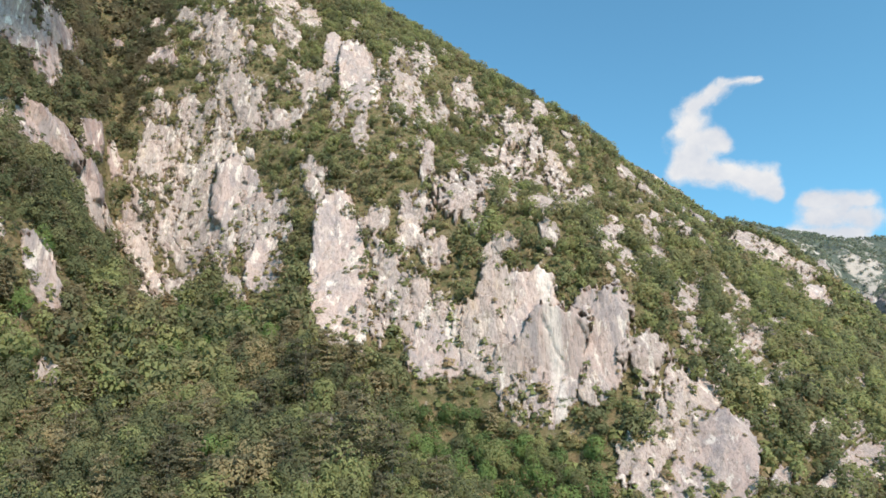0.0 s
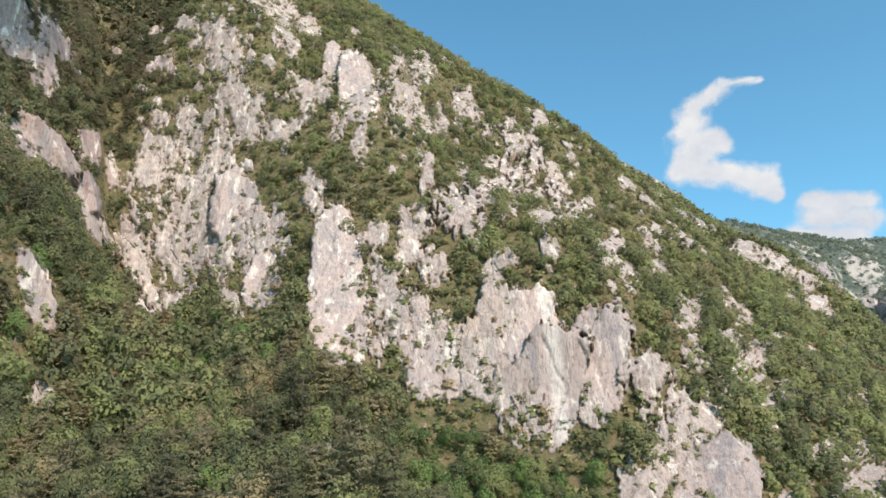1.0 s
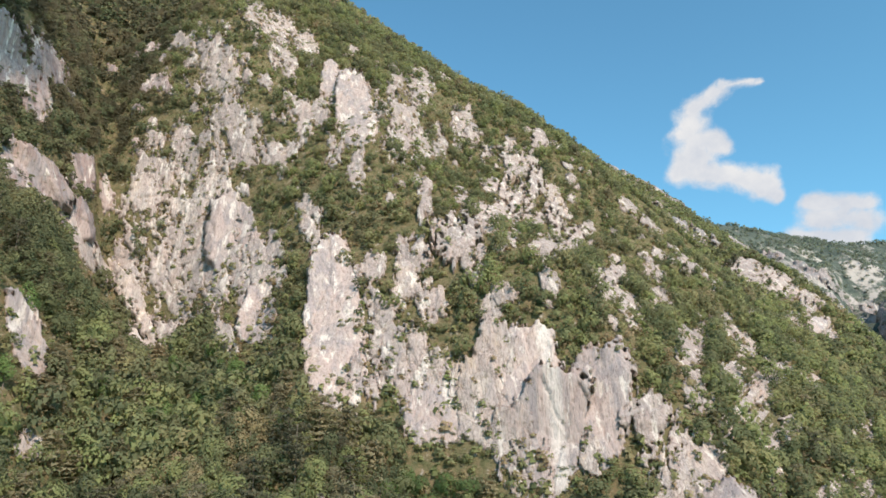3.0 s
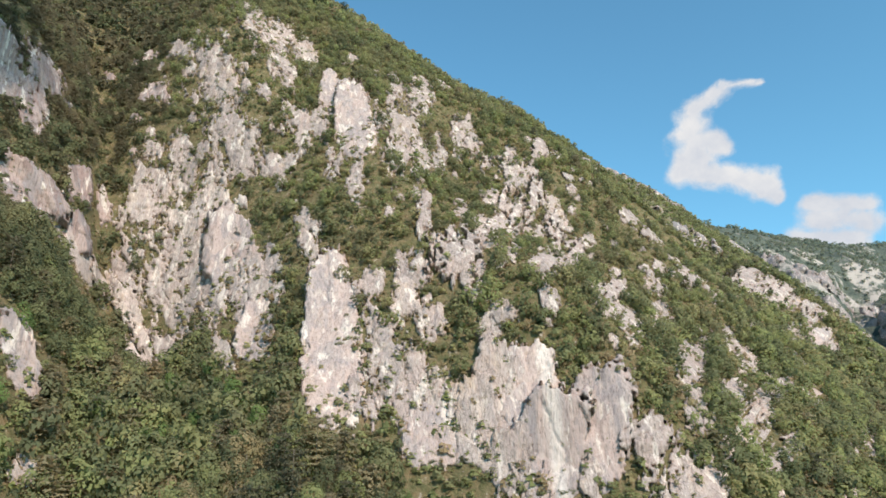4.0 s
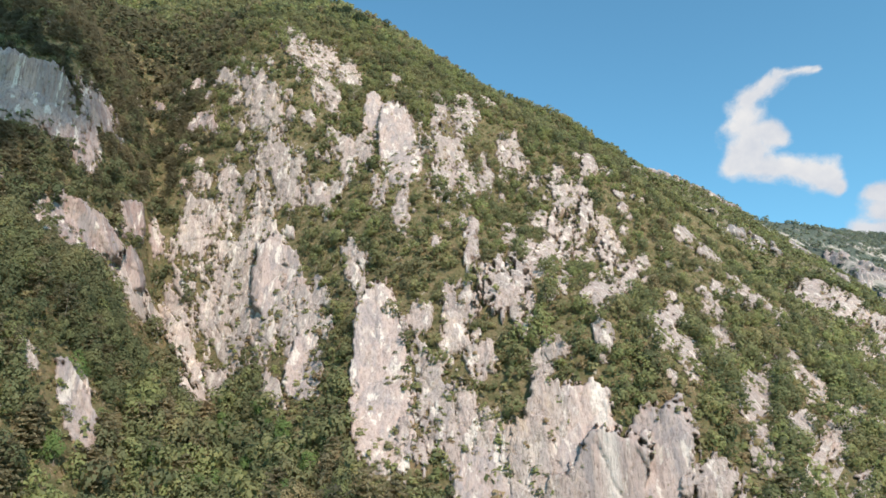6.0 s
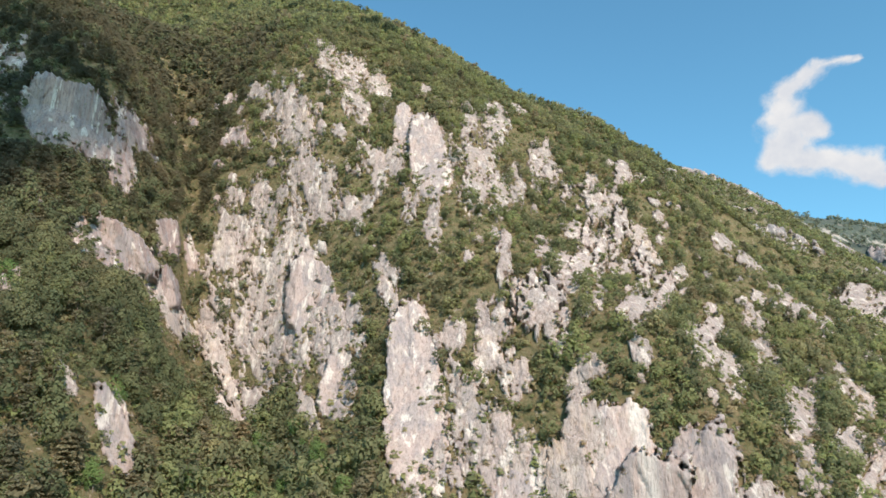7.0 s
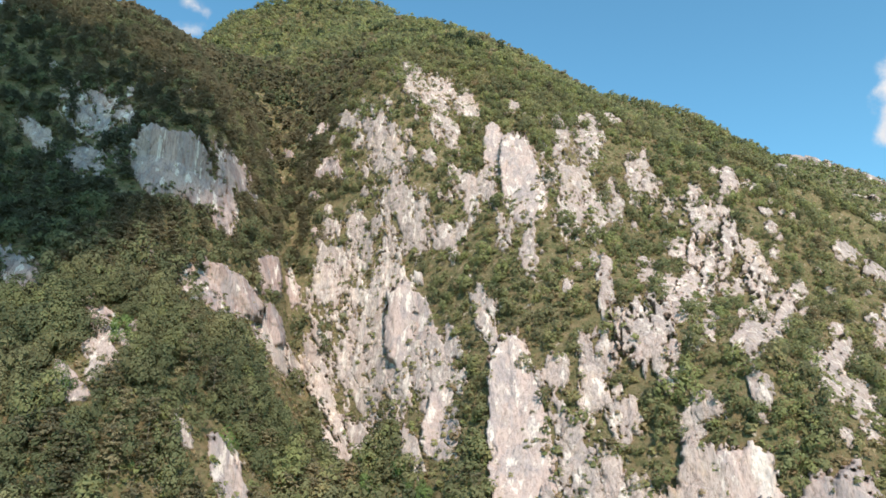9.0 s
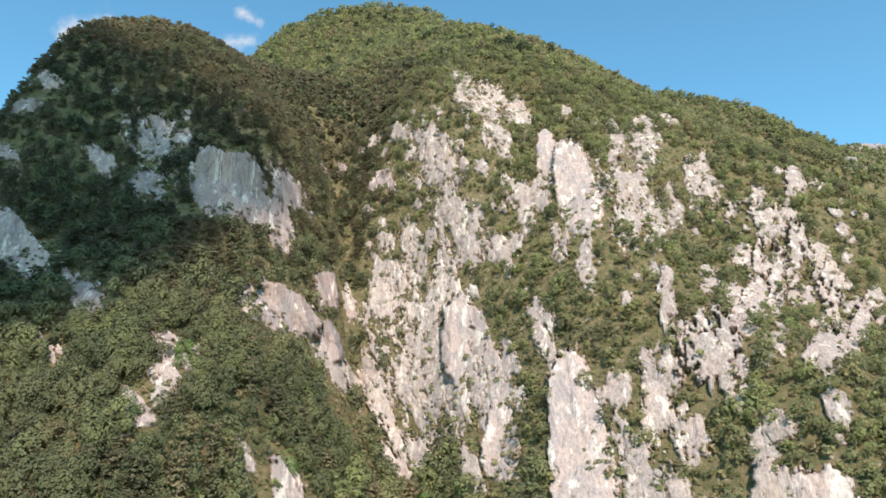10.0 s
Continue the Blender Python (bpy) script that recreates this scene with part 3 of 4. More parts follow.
outcrop("rock_outcrop", "scattered pale limestone ledges on a shrubby slope", [
    (10.9, 261.8, 196.9, 8.69, 28.9, 0.66, 0.5, 0, 0),
    (0.6, 242.3, 181.7, 5.49, 19.8, 0.67, 0.3, 0, 0),
    (29.2, 250.2, 176.4, 10.41, 23.97, 0.8, 1.7, 0, 0),
    (23.8, 223.2, 148.8, 8.45, 26.86, 1.2, 4.4, 0, 0),
    (20.2, 256.9, 180.4, 5.74, 13.09, 0.59, 1, 0, 0),
])
outcrop("rock_outcrop", "weathered cream limestone knobs on a shrubby slope", [
    (38.6, 218.4, 142.9, 6.64, 20.74, 1.08, 3.6, 0, 0),
    (31.9, 192.1, 121.4, 8.53, 13.69, 1.19, 3.2, 0, 0),
    (41.7, 206.6, 129.6, 3.85, 17.25, 1.18, 4.9, 0, 0),
    (33.6, 233.1, 158.6, 5.17, 19.38, 0.97, 3.4, 0, 0),
])
outcrop("rock_outcrop", "pale broken limestone steps above the pillar", [
    (-4.5, 204.7, 142.2, 4, 24, 0.99, -0.2, 0, 0),
    (5, 181.6, 122.9, 13.4, 22.3, 1.13, 0.9, 0, 0),
    (-7.6, 185, 119.6, 9.7, 13.8, 0.66, -0.2, 0, 0),
    (-7.7, 177.8, 107.2, 7.3, 19.4, 0.49, -0.8, 0, 0),
    (-2.4, 173.9, 100.1, 5.9, 10, 0.36, -0.5, 0, 0),
    (9, 174.8, 117.5, 5.5, 7.4, 0.72, 0.4, 0, 0),
])
outcrop("limestone_crag", "broken limestone and brown grass beside the gully", [
    (-128.5, 196.1, 180.8, 9.1, 17, 0.05, -2.8, 0, 0),
    (-93.6, 230.9, 178.8, 7.5, 23.6, 0.24, -3.7, 0, 0),
    (-115.6, 254.5, 220, 7.1, 15.6, 0.49, -4, 0, 0),
    (-106.2, 233.5, 171.3, 12.4, 21.2, 0.29, -4.2, 0, 0),
])
outcrop("limestone_boulder", "small white limestone knob on the skyline", [
    (43.5, 265.5, 195.3, 4.9, 23.8, 0.91, 2.2, 0, 0),
])
outcrop("limestone_boulder", "small white limestone knob in low shrubs", [
    (84.3, 257.6, 152, 8.1, 11, 1.16, 2.8, 0, 0),
])
outcrop("limestone_boulder", "small white limestone knob in low shrubs", [
    (49.4, 196.2, 115.6, 6.1, 15.4, 1.2, 5.2, 0, 0),
])
outcrop("limestone_boulder", "small white limestone knob in low shrubs", [
    (92.2, 244.5, 131.7, 4.2, 11.9, 1.2, 6.5, 0, 0),
])
outcrop("limestone_boulder", "small white limestone knob in low shrubs", [
    (-18.3, 179.4, 113.6, 7.8, 8.7, 0.55, -0.4, 0, 0),
])
outcrop("limestone_boulder", "low pale rock step among pine trees", [
    (-21, 105.9, 44.6, 1.5, 5.9, 1.2, -2.4, 0, 0),
    (-22.3, 121.7, 54, 4.8, 2.9, 1.2, -0.1, 0, 0),
])
outcrop("limestone_cliff", "large blue-grey limestone face with white drip streaks in shade", [
    (-142, 182.9, 193.7, 26.0, 29.0, -0.05, -5.7, 1, 0.05),
    (-131.0, 203.7, 200.0, 13.0, 20.0, 0.35, -4.5, 0, 0),
    (-133.4, 190, 182.3, 11.7, 8.3, 0, -0.3, 0, 0),
])
outcrop("rock_crag", "grey limestone crag in shade on the wooded dome", [
    (-179.6, 185.7, 219.4, 17.1, 29.3, 0.35, -11.2, 0, 0),
    (-193.7, 174.4, 208.2, 9.1, 14.4, 0.4, -7.2, 0, 0),
    (-168.4, 173.6, 193.6, 13.7, 15.7, 0.5, -8, 0, 0),
])
outcrop("rock_crag", "grey limestone crag in shade at the dome's flank", [
    (-193.1, 147.2, 168.6, 13.4, 30, 0.36, -17.3, 1, 0),
])
outcrop("limestone_boulder", "small pale rock on the wooded dome's shoulder", [
    (-235.7, 179.2, 252.9, 7.9, 12.9, 0.27, -5.9, 0, 0),
    (-234.3, 170.9, 238.6, 8.9, 8.5, 0.27, -4.1, 0, 0),
    (-224.4, 160.1, 213.4, 4.9, 18.8, 0.29, -9.8, 0, 0),
])
outcrop("rock_outcrop", "brownish limestone outcrop with bare soil among trees", [
    (-164.6, 147.8, 149.3, 10.2, 18.5, 0.37, -9.4, 0, 0),
    (-156.5, 135, 128.4, 5.9, 9, 0.54, -6.3, 0, 0),
])
outcrop("limestone_boulder", "pale limestone knob standing out of the trees", [
    (-122.8, 141, 127.5, 7.7, 14, 0.57, -8.1, 0, 0),
    (-119.6, 136.9, 119.8, 5.5, 6, 0.36, -2.3, 0, 0),
])
outcrop("limestone_boulder", "bright white limestone knob standing out of the trees", [
    (-122.6, 132.3, 111.2, 6.1, 10, 0.57, -4.8, 1, 0.45),
])
outcrop("limestone_rib", "white limestone rib with brown soil among pines", [
    (-91.8, 150.3, 94.5, 5.8, 10, 0, -1.6, 1, 0.35),
    (-96.7, 139.5, 100, 4.3, 6.3, 0.36, -1.8, 0, 0),
])
outcrop("rock_buttress", "grey limestone buttress at the foot of the gully", [
    (-109, 201.7, 127.7, 9.1, 12.7, 0.69, -6.5, 0, 0),
    (-103.9, 211, 125.8, 7.5, 13.4, 0.93, -6.8, 0, 0),
])
outcrop("limestone_boulder", "small pale rock beside the dark gully", [
    (-147, 253.2, 237.6, 4.6, 11.0, 0.6, -2.0, 0, 0),
    (-145.3, 268.9, 238.2, 3.8, 6.3, 0.6, -1.9, 0, 0),
])


# small broken ledges showing through the scrub
def slope_spot(x, z):
    """Where, going into the slope at x, the ground reaches height z."""
    ys = np.arange(90.0, 480.0, 1.0)
    high = np.nonzero(land(np.full(len(ys), x), ys) >= z)[0]
    return ys[high[0]] if len(high) else None


for x0, x1, z0, z1, count in ((-20, 75, 95, 200, 56), (0, 75, 115, 205, 40), (-100, -45, 150, 235, 18), (-60, 20, 150, 260, 12), (60, 175, 50, 150, 62), (20, 110, 60, 150, 24), (-140, -62, 125, 260, 44), (-210, -100, 110, 250, 22), (-100, 10, 260, 330, 8), (30, 120, 170, 240, 8)):
    for _ in range(count):
        x, z = rng.uniform(x0, x1), rng.uniform(z0, z1)
        y = slope_spot(x, z)
        if y is None or y > 360:
            continue
        w = rng.uniform(1.6, 3.2) + 3.6 * rng.random() ** 2.5
        outcrop("limestone_step", "small broken pale limestone ledge in the scrub", [(round(x, 1), y, round(z, 1), round(w, 1), round(w * rng.uniform(1.0, 2.2), 1), 0.5, rng.uniform(-1, 1), 0, 0)])


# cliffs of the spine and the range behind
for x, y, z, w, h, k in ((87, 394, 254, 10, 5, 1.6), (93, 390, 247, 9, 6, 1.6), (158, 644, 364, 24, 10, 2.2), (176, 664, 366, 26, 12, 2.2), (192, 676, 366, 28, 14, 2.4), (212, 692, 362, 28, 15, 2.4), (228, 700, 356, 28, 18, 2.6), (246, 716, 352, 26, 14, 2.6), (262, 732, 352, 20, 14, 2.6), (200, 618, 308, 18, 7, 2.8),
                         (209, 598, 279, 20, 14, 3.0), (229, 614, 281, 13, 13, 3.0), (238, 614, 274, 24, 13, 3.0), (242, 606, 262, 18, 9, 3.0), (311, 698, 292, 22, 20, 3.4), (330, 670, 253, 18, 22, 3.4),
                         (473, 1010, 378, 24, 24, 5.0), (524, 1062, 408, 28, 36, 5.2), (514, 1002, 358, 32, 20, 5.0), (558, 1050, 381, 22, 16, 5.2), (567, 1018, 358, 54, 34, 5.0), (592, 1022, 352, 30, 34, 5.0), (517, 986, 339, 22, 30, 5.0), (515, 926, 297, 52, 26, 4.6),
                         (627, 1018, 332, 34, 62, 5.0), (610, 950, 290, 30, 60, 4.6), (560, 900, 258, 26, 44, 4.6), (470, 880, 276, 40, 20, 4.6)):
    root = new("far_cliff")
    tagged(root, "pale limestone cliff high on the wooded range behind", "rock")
    rock_lobe("rock_wall", x, y, z, w, h, 0.35, 0.0, 0, 0, seed=x * 0.37, parent=root, k=k, ground_at=land_height, stone=HAZED_STONE)

# ---- plants ----


def leaf_cloud(count, size, spread, kind):
    """Loose triangles, each a clump of leaves, in the shape of a crown 1 m wide and 1 m high over its foot."""
    if kind == "pine":
        tiers, arms = 7, 5
        boughs = tiers * arms
        bough = rng.integers(0, boughs, count)
        odd = rng.integers(0, 999)
        r1, r2, r3 = hashed(bough, bough * 3, odd), hashed(bough * 5, bough, odd + 1), hashed(bough, bough * 7, odd + 2)
        level = 0.20 + 0.78 * (bough // arms + 0.35 * r2) / tiers
        arm = 0.58 * (1.12 - level) ** 0.55 * (0.5 + 0.65 * r1)
        turn = (bough % arms) * 1.257 + (bough // arms) * 0.8 + r3 * 1.0
        t = rng.random(count) ** 0.6
        across = rng.normal(0, 0.075, count) * (0.4 + t)
        r = arm * t
        c = np.stack([r * np.cos(turn) - across * np.sin(turn), r * np.sin(turn) + across * np.cos(turn), level - 0.02 * t + (0.14 * r1 - 0.04) * t * t + rng.normal(0, 0.013, count)], 1)
        normal = np.stack([0.3 * np.cos(turn), 0.3 * np.sin(turn), np.ones(count)], 1) + rng.normal(0, 0.30, (count, 3))
    else:
        lumps = 11
        lc = rng.normal(0, 1, (lumps, 3))
        lc /= np.linalg.norm(lc, axis=1)[:, None]
        lc = lc * 0.31 * spread
        lc[:, 2] = 0.52 + lc[:, 2] * 1.1
        # no leaves where the crown leans into the hill
        q = rng.normal(0, 1, (count * 4, 3))
        q /= np.linalg.norm(q, axis=1)[:, None]
        which = rng.integers(0, lumps, count * 4)
        rad = (0.15 + 0.09 * hashed(which, which * 7, which * 3)) * (0.75 + 0.35 * rng.random(count * 4))
        c = lc[which] + q * rad[:, None] * np.array([1, 1, 1.05])
        into_hill = (c[:, 1] - c[:, 2] + 0.5 > 0.22) | (q[:, 1] * 0.7 - q[:, 2] * 0.7 > 0.45)
        hidden = (np.hypot(*(c[:, None, :2] - lc[None, :, :2]).transpose(2, 0, 1)) ** 2 + (c[:, None, 2] - lc[None, :, 2]) ** 2 < 0.12**2).any(1)
        some = np.nonzero(~into_hill & ~hidden)[0][:count]
        c, q, count = c[some], q[some], len(some)
        c[:, 2] = np.maximum(c[:, 2], 0.04)
        normal = q + np.array([0, 0, 0.4]) + rng.normal(0, 0.20, (count, 3))
    normal /= np.linalg.norm(normal, axis=1)[:, None]
    side = np.cross(normal, rng.normal(0, 1, (count, 3)))
    side /= np.linalg.norm(side, axis=1)[:, None]
    other = np.cross(normal, side)
    s = size * (0.65 + 0.7 * rng.random(count))[:, None]
    tri = np.stack([c + side * s, c - side * 0.55 * s + other * 0.85 * s, c - side * 0.5 * s - other * 0.8 * s], 1)
    # leaves turn with the crown they belong to
    outward = c - np.array([0, 0, 0.42 if kind == "leafy" else 0.5])
    outward /= np.linalg.norm(outward, axis=1)[:, None] + 1e-6
    if kind == "leafy":
        lump = q * 0.75 + outward * 0.95
    else:
        lump = outward * 0.6 + np.array([0, -0.2, 0.9])
    lump = lump + 0.25 * normal
    lump /= np.linalg.norm(lump, axis=1)[:, None]
    return tri.reshape(-1, 3), np.repeat(lump, 3, axis=0)


def trunk_shape(wide, high, sides=5):
    a = np.arange(sides) * math.tau / sides
    low = np.stack([np.cos(a) * wide, np.sin(a) * wide, 0 * a - 0.1], 1)
    top = np.stack([np.cos(a) * wide * 0.35, np.sin(a) * wide * 0.35, 0 * a + high], 1)
    tris = []
    for i in range(sides):
        j = (i + 1) % sides
        tris += [low[i], low[j], top[j], low[i], top[j], top[i]]
    return np.array(tris)


SHAPES = {(kind, lod): [leaf_cloud(count, size, 1 + 0.25 * i / 4, kind) for i in range(5)]
          for kind, lod, count, size in (("leafy", 5, 1200, 0.031), ("leafy", 0, 600, 0.040), ("leafy", 1, 185, 0.066), ("leafy", 2, 60, 0.125), ("leafy", 4, 36, 0.165), ("leafy", 3, 22, 0.23), ("pine", 0, 1500, 0.032), ("pine", 1, 420, 0.066), ("pine", 2, 62, 0.16))}

# where plants can grow: jittered stations over the slope, thinner on rock
def stand(x0, x1, y0, y1, gap):
    x, y = [a.ravel() for a in np.meshgrid(np.arange(x0, x1, gap), np.arange(y0, y1, gap), indexing="ij")]
    x, y = x + rng.uniform(-0.5, 0.5, len(x)) * gap, y + rng.uniform(-0.5, 0.5, len(y)) * gap
    return x, y


def on_rock(x, y, z):
    hit = np.zeros(len(x), bool)
    for cx, cy, cz, w, h, lean, calm, batter in LOBES:
        d = math.hypot(cx, cy)
        side = (x * cy - y * cx) / d
        deep = (x * cx + y * cy) / d - d
        v = (z + 1.0 - cz) / (h * 0.5)
        hit |= ((np.abs((side - lean * 0.35 * v) / (w * 0.52)) ** 2.5 + np.abs(v) ** 2.5) < (1.0 if calm else 0.55 if batter < 0.9 else 0.85)) & (deep > -1.5) & (deep < 14 + 0.6 * h)
    return hit


px, py = stand(-265, 235, 95, 330, 3.0)
fx, fy = stand(-330, 240, 330, 480, 3.9)
sx, sy = stand(55, 240, 330, 480, 3.4)
px, py, far_row = np.r_[px, fx, sx], np.r_[py, fy, sy], np.r_[np.zeros(len(px), bool), np.ones(len(fx) + len(sx), bool)]
pz = land(px, py)
azimuth = np.degrees(np.arctan2(px, py))
rise = (land(px, py + 3) - land(px, py - 3)) / 6
keep = (azimuth > -60) & (azimuth < 36) & (rise > np.where((far_row & (px > -20)) | (px > 60), -0.9, -0.1)) & (pz > 34)
# thin patches where grass, litter and scree show
thin = fbm(px / 16, pz / 16, 4.0, 3)
scrub = smooth(-40, 0, px) * smooth(95, 130, pz) * smooth(235, 195, pz) * smooth(110, 70, px)
keep &= rng.random(len(px)) < np.where(thin > 0.58, np.where((px < -85) | (pz < 85), 0.95, 0.6), 1.0) * (1 - 0.15 * scrub)
# room round the pines that rise above the wood
PINES = ((-14, 117, 6.0, 10.5), (-17, 121, 5.0, 8.0), (-9, 116, 5.5, 8.5), (-27, 134, 6.0, 9.5), (-30, 140, 5.2, 8.0), (-25, 146, 6.0, 8.5), (-33, 128, 5.0, 7.5), (-20, 113, 5.4, 8.0), (-2, 118, 5.0, 7.0), (-47, 124, 5.6, 8.0), (-70, 123, 5.6, 8.5), (-62, 119, 5.6, 8.5), (-40, 117, 5.4, 8.5), (-55, 133, 5.4, 8.0), (-101, 134, 5.8, 9.0), (-106, 131, 5.4, 8.5), (-98, 137, 5.2, 8.0), (-103, 126, 5.6, 9.0), (-111, 132, 5.0, 8.0), (-99, 154, 6.0, 9.5), (-104, 150, 5.6, 9.0), (-109, 156, 5.4, 8.5), (-95, 160, 5.4, 8.0))
for cx, cy, w, h in PINES:
    room = 9 if cx > -35 else 2.5
    keep &= ((px - cx) ** 2 + (py - cy) ** 2 > room) & (((px - cx * 0.96) ** 2 + (py - cy * 0.96) ** 2 > room))
FRESH_TREES = ((-10.6, 146, 6.0, 5.0, 2), (-7, 151, 5.0, 4.0, 1), (-3.8, 149, 6.2, 5.0, 0), (0.5, 151, 5.4, 4.2, 1), (4.6, 150, 6.4, 5.0, 0), (5.3, 145, 6.6, 6.0, 0), (10, 146, 6.0, 5.0, 1), (15, 147, 5.8, 5.0, 2), (17, 143, 6.4, 6.0, 2), (23, 145, 6.0, 5.5, 1), (1, 139, 6.5, 6.5, 1), (-6, 140, 6.0, 6.0, 2), (-60, 183, 6.0, 5.5, 2), (-50, 172, 6.2, 5.5, 2), (-45, 163, 6.0, 5.5, 1), (-66, 178, 6.4, 6.0, 0), (-48.5, 113, 6.0, 6.0, 2), (-36, 113, 6.4, 6.0, 2), (30, 147, 6.0, 5.0, 2), (27, 141, 6.0, 5.5, 1), (-12, 137, 5.4, 6.0, 2), (-2, 144, 5.6, 5.5, 1), (8, 139, 6.0, 6.5, 2), (12, 139, 5.6, 6.0, 0), (21, 138, 6.2, 6.5, 2), (-54, 176, 5.6, 5.0, 1), (-57, 168, 6.0, 5.5, 2), (-40, 158, 5.4, 5.0, 2), (-70, 184, 5.6, 5.0, 2), (-43, 149, 5.6, 6.0, 1), (-64, 160, 6.0, 6.0, 2), (-75, 158, 6.0, 6.0, 1), (-92, 150, 5.6, 6.0, 2), (-118, 142, 6.0, 6.5, 2), (-122, 130, 6.0, 6.5, 1), (-86, 138, 5.6, 6.0, 2))
for cx, cy, w, h, shade in FRESH_TREES:
    keep &= ((px - cx) ** 2 + (py - cy) ** 2 > 5) & ((px - cx * 0.97) ** 2 + (py - cy * 0.97) ** 2 > 4)
# bare earth by the knoll's rocks and under the bright boulder
for cx, cy, r in ((-22.5, 122, 3.2), (-21, 126.5, 3.0), (-24, 118.5, 2.2), (-117.5, 134.5, 3.0), (-94, 141, 2.0)):
    keep &= (px - cx) ** 2 + (py - cy) ** 2 > r * r
keep &= ~(on_rock(px, py, pz) & (rng.random(len(px)) < 0.94))
px, py, pz, far_row, scrub = (a[keep] for a in (px, py, pz, far_row, scrub))
distance = np.hypot(px, py)
wooded = np.clip(smooth(105, 70, pz) * smooth(10, -30, px) + smooth(-85, -110, px) * smooth(220, 120, pz) * 0.8 + smooth(60, 20, np.abs(pz - 75)) * 0.5, 0, 1)
apart = rng.random(len(px)) > 0.25 * wooded * smooth(-120, -90, px)
px, py, pz, far_row, scrub, distance = (a[apart] for a in (px, py, pz, far_row, scrub, distance))
piny = fbm(px / 30, pz / 30, 9.0, 3)
low_wood = smooth(105, 70, pz) * smooth(10, -30, px) + smooth(-85, -110, px) * smooth(220, 120, pz) * 0.8
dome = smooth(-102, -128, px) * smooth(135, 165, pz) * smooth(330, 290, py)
is_pine = rng.random(len(px)) < np.maximum(np.clip((piny - 0.36) * 2.2, 0, 1) * np.clip(0.05 + 0.55 * low_wood, 0, 0.46 + 0.24 * smooth(-70, -95, px)), 0.7 * dome)
wood = np.clip(low_wood + smooth(60, 20, np.abs(pz - 75)) * 0.5, 0, 1)
wide = rng.uniform(4.0, 6.8, len(px)) + smooth(-95, -125, px) * 0.9 + wood * rng.uniform(0.8, 2.8, len(px)) - 0.5 * scrub
wide = np.where(far_row, rng.uniform(4.6, 8.2, len(px)) - 1.6 * smooth(-60, 0, px), wide)
high = wide * (rng.uniform(0.65, 1.1, len(px)) + 0.25 * wood)
high, wide = np.where(is_pine, rng.uniform(5.0, 9.0, len(px)) + 2.0 * wood, high), np.where(is_pine, rng.uniform(3.8, 6.2, len(px)) + 1.2 * wood, wide)
# low growth only at the foot of the cliffs
for cx, cy, cz, w, h, lean, calm, batter in LOBES:
    if w < 3.5 or h < 6:
        continue
    d = math.hypot(cx, cy)
    side, deep = (px * cy - py * cx) / d + lean * 0.35, (px * cx + py * cy) / d - d
    foot = cz - 0.5 * h
    close = (np.abs(side) < 0.55 * w) & (deep > -16) & (deep < 4) & (pz < cz)
    if batter > 0.9:
        close = (np.abs(side - lean * 0.5 * np.clip((pz - cz) / (0.5 * h), -1, 1) - lean * 0.35) < 0.6 * w) & (np.abs(deep) < 12) & (pz > foot - 5) & (pz < cz + 0.5 * h)
    room = np.maximum(foot + 1.5 + 0.25 * deep - pz, 1.3)
    squeeze = np.where(close, np.minimum(room / high, 1.0), 1.0)
    high, wide = high * squeeze, wide * np.sqrt(squeeze)

tint = np.clip(0.08 + 0.45 * fbm(px / 14, pz / 14, 6.0, 2) + 0.85 * (rng.random(len(px)) - 0.33), 0, 1)

# shade over the lower left wood, put into the leaf tint
shade_tint = smooth(-75, -100, px) * smooth(175, 140, pz)
tint = tint * (1 - 0.85 * shade_tint * rng.random(len(px)) ** 0.5) - 0.1 * smooth(60, 45, pz) * smooth(-30, -50, px)
# the dome's shade darkens its leaf tints too, beyond the pines' own green
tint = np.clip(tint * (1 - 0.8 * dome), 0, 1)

# low undergrowth over the open face
ux, uy = stand(-135, 130, 112, 335, 1.72)
uz = land(ux, uy)
open_face = (np.degrees(np.arctan2(ux, uy)) > -45) & (uz > 36) & ~on_rock(ux, uy, uz)
LEDGES.append(np.stack([ux, uy, uz - 0.1, np.ones(len(ux))], 1)[open_face])
# and under the pines of the dome
dx, dy = stand(-265, -118, 105, 290, 2.5)
dz = land(dx, dy)
under = (np.degrees(np.arctan2(dx, dy)) > -60) & (dz > 125) & ~on_rock(dx, dy, dz)
LEDGES.append(np.stack([dx, dy, dz - 0.1, np.full(len(dx), 1.3)], 1)[under])

# tufts and bushes rooted in the rock's ledges
tufts = np.concatenate(LEDGES)
n_tufts = len(tufts)
px, py, pz = np.r_[px, tufts[:, 0]], np.r_[py, tufts[:, 1]], np.r_[pz, tufts[:, 2]]
wide = np.r_[wide, (0.8 + 1.7 * rng.random(n_tufts) ** 1.8) * tufts[:, 3]]
wide[-n_tufts:] *= np.where((tufts[:, 2] < 100) & (np.arange(n_tufts) > n_tufts - under.sum() - open_face.sum()), 1.4, 1.0)
high = np.r_[high, wide[-n_tufts:] * rng.uniform(0.6, 1.1, n_tufts)]
# tufts on the dome are tinted darker to carry its shade
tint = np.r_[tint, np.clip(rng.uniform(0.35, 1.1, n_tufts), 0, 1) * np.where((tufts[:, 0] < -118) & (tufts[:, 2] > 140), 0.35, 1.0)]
is_pine = np.r_[is_pine, np.zeros(n_tufts, bool)]
is_tuft = np.r_[np.zeros(len(distance), bool), np.ones(n_tufts, bool)]
distance = np.hypot(px, py)

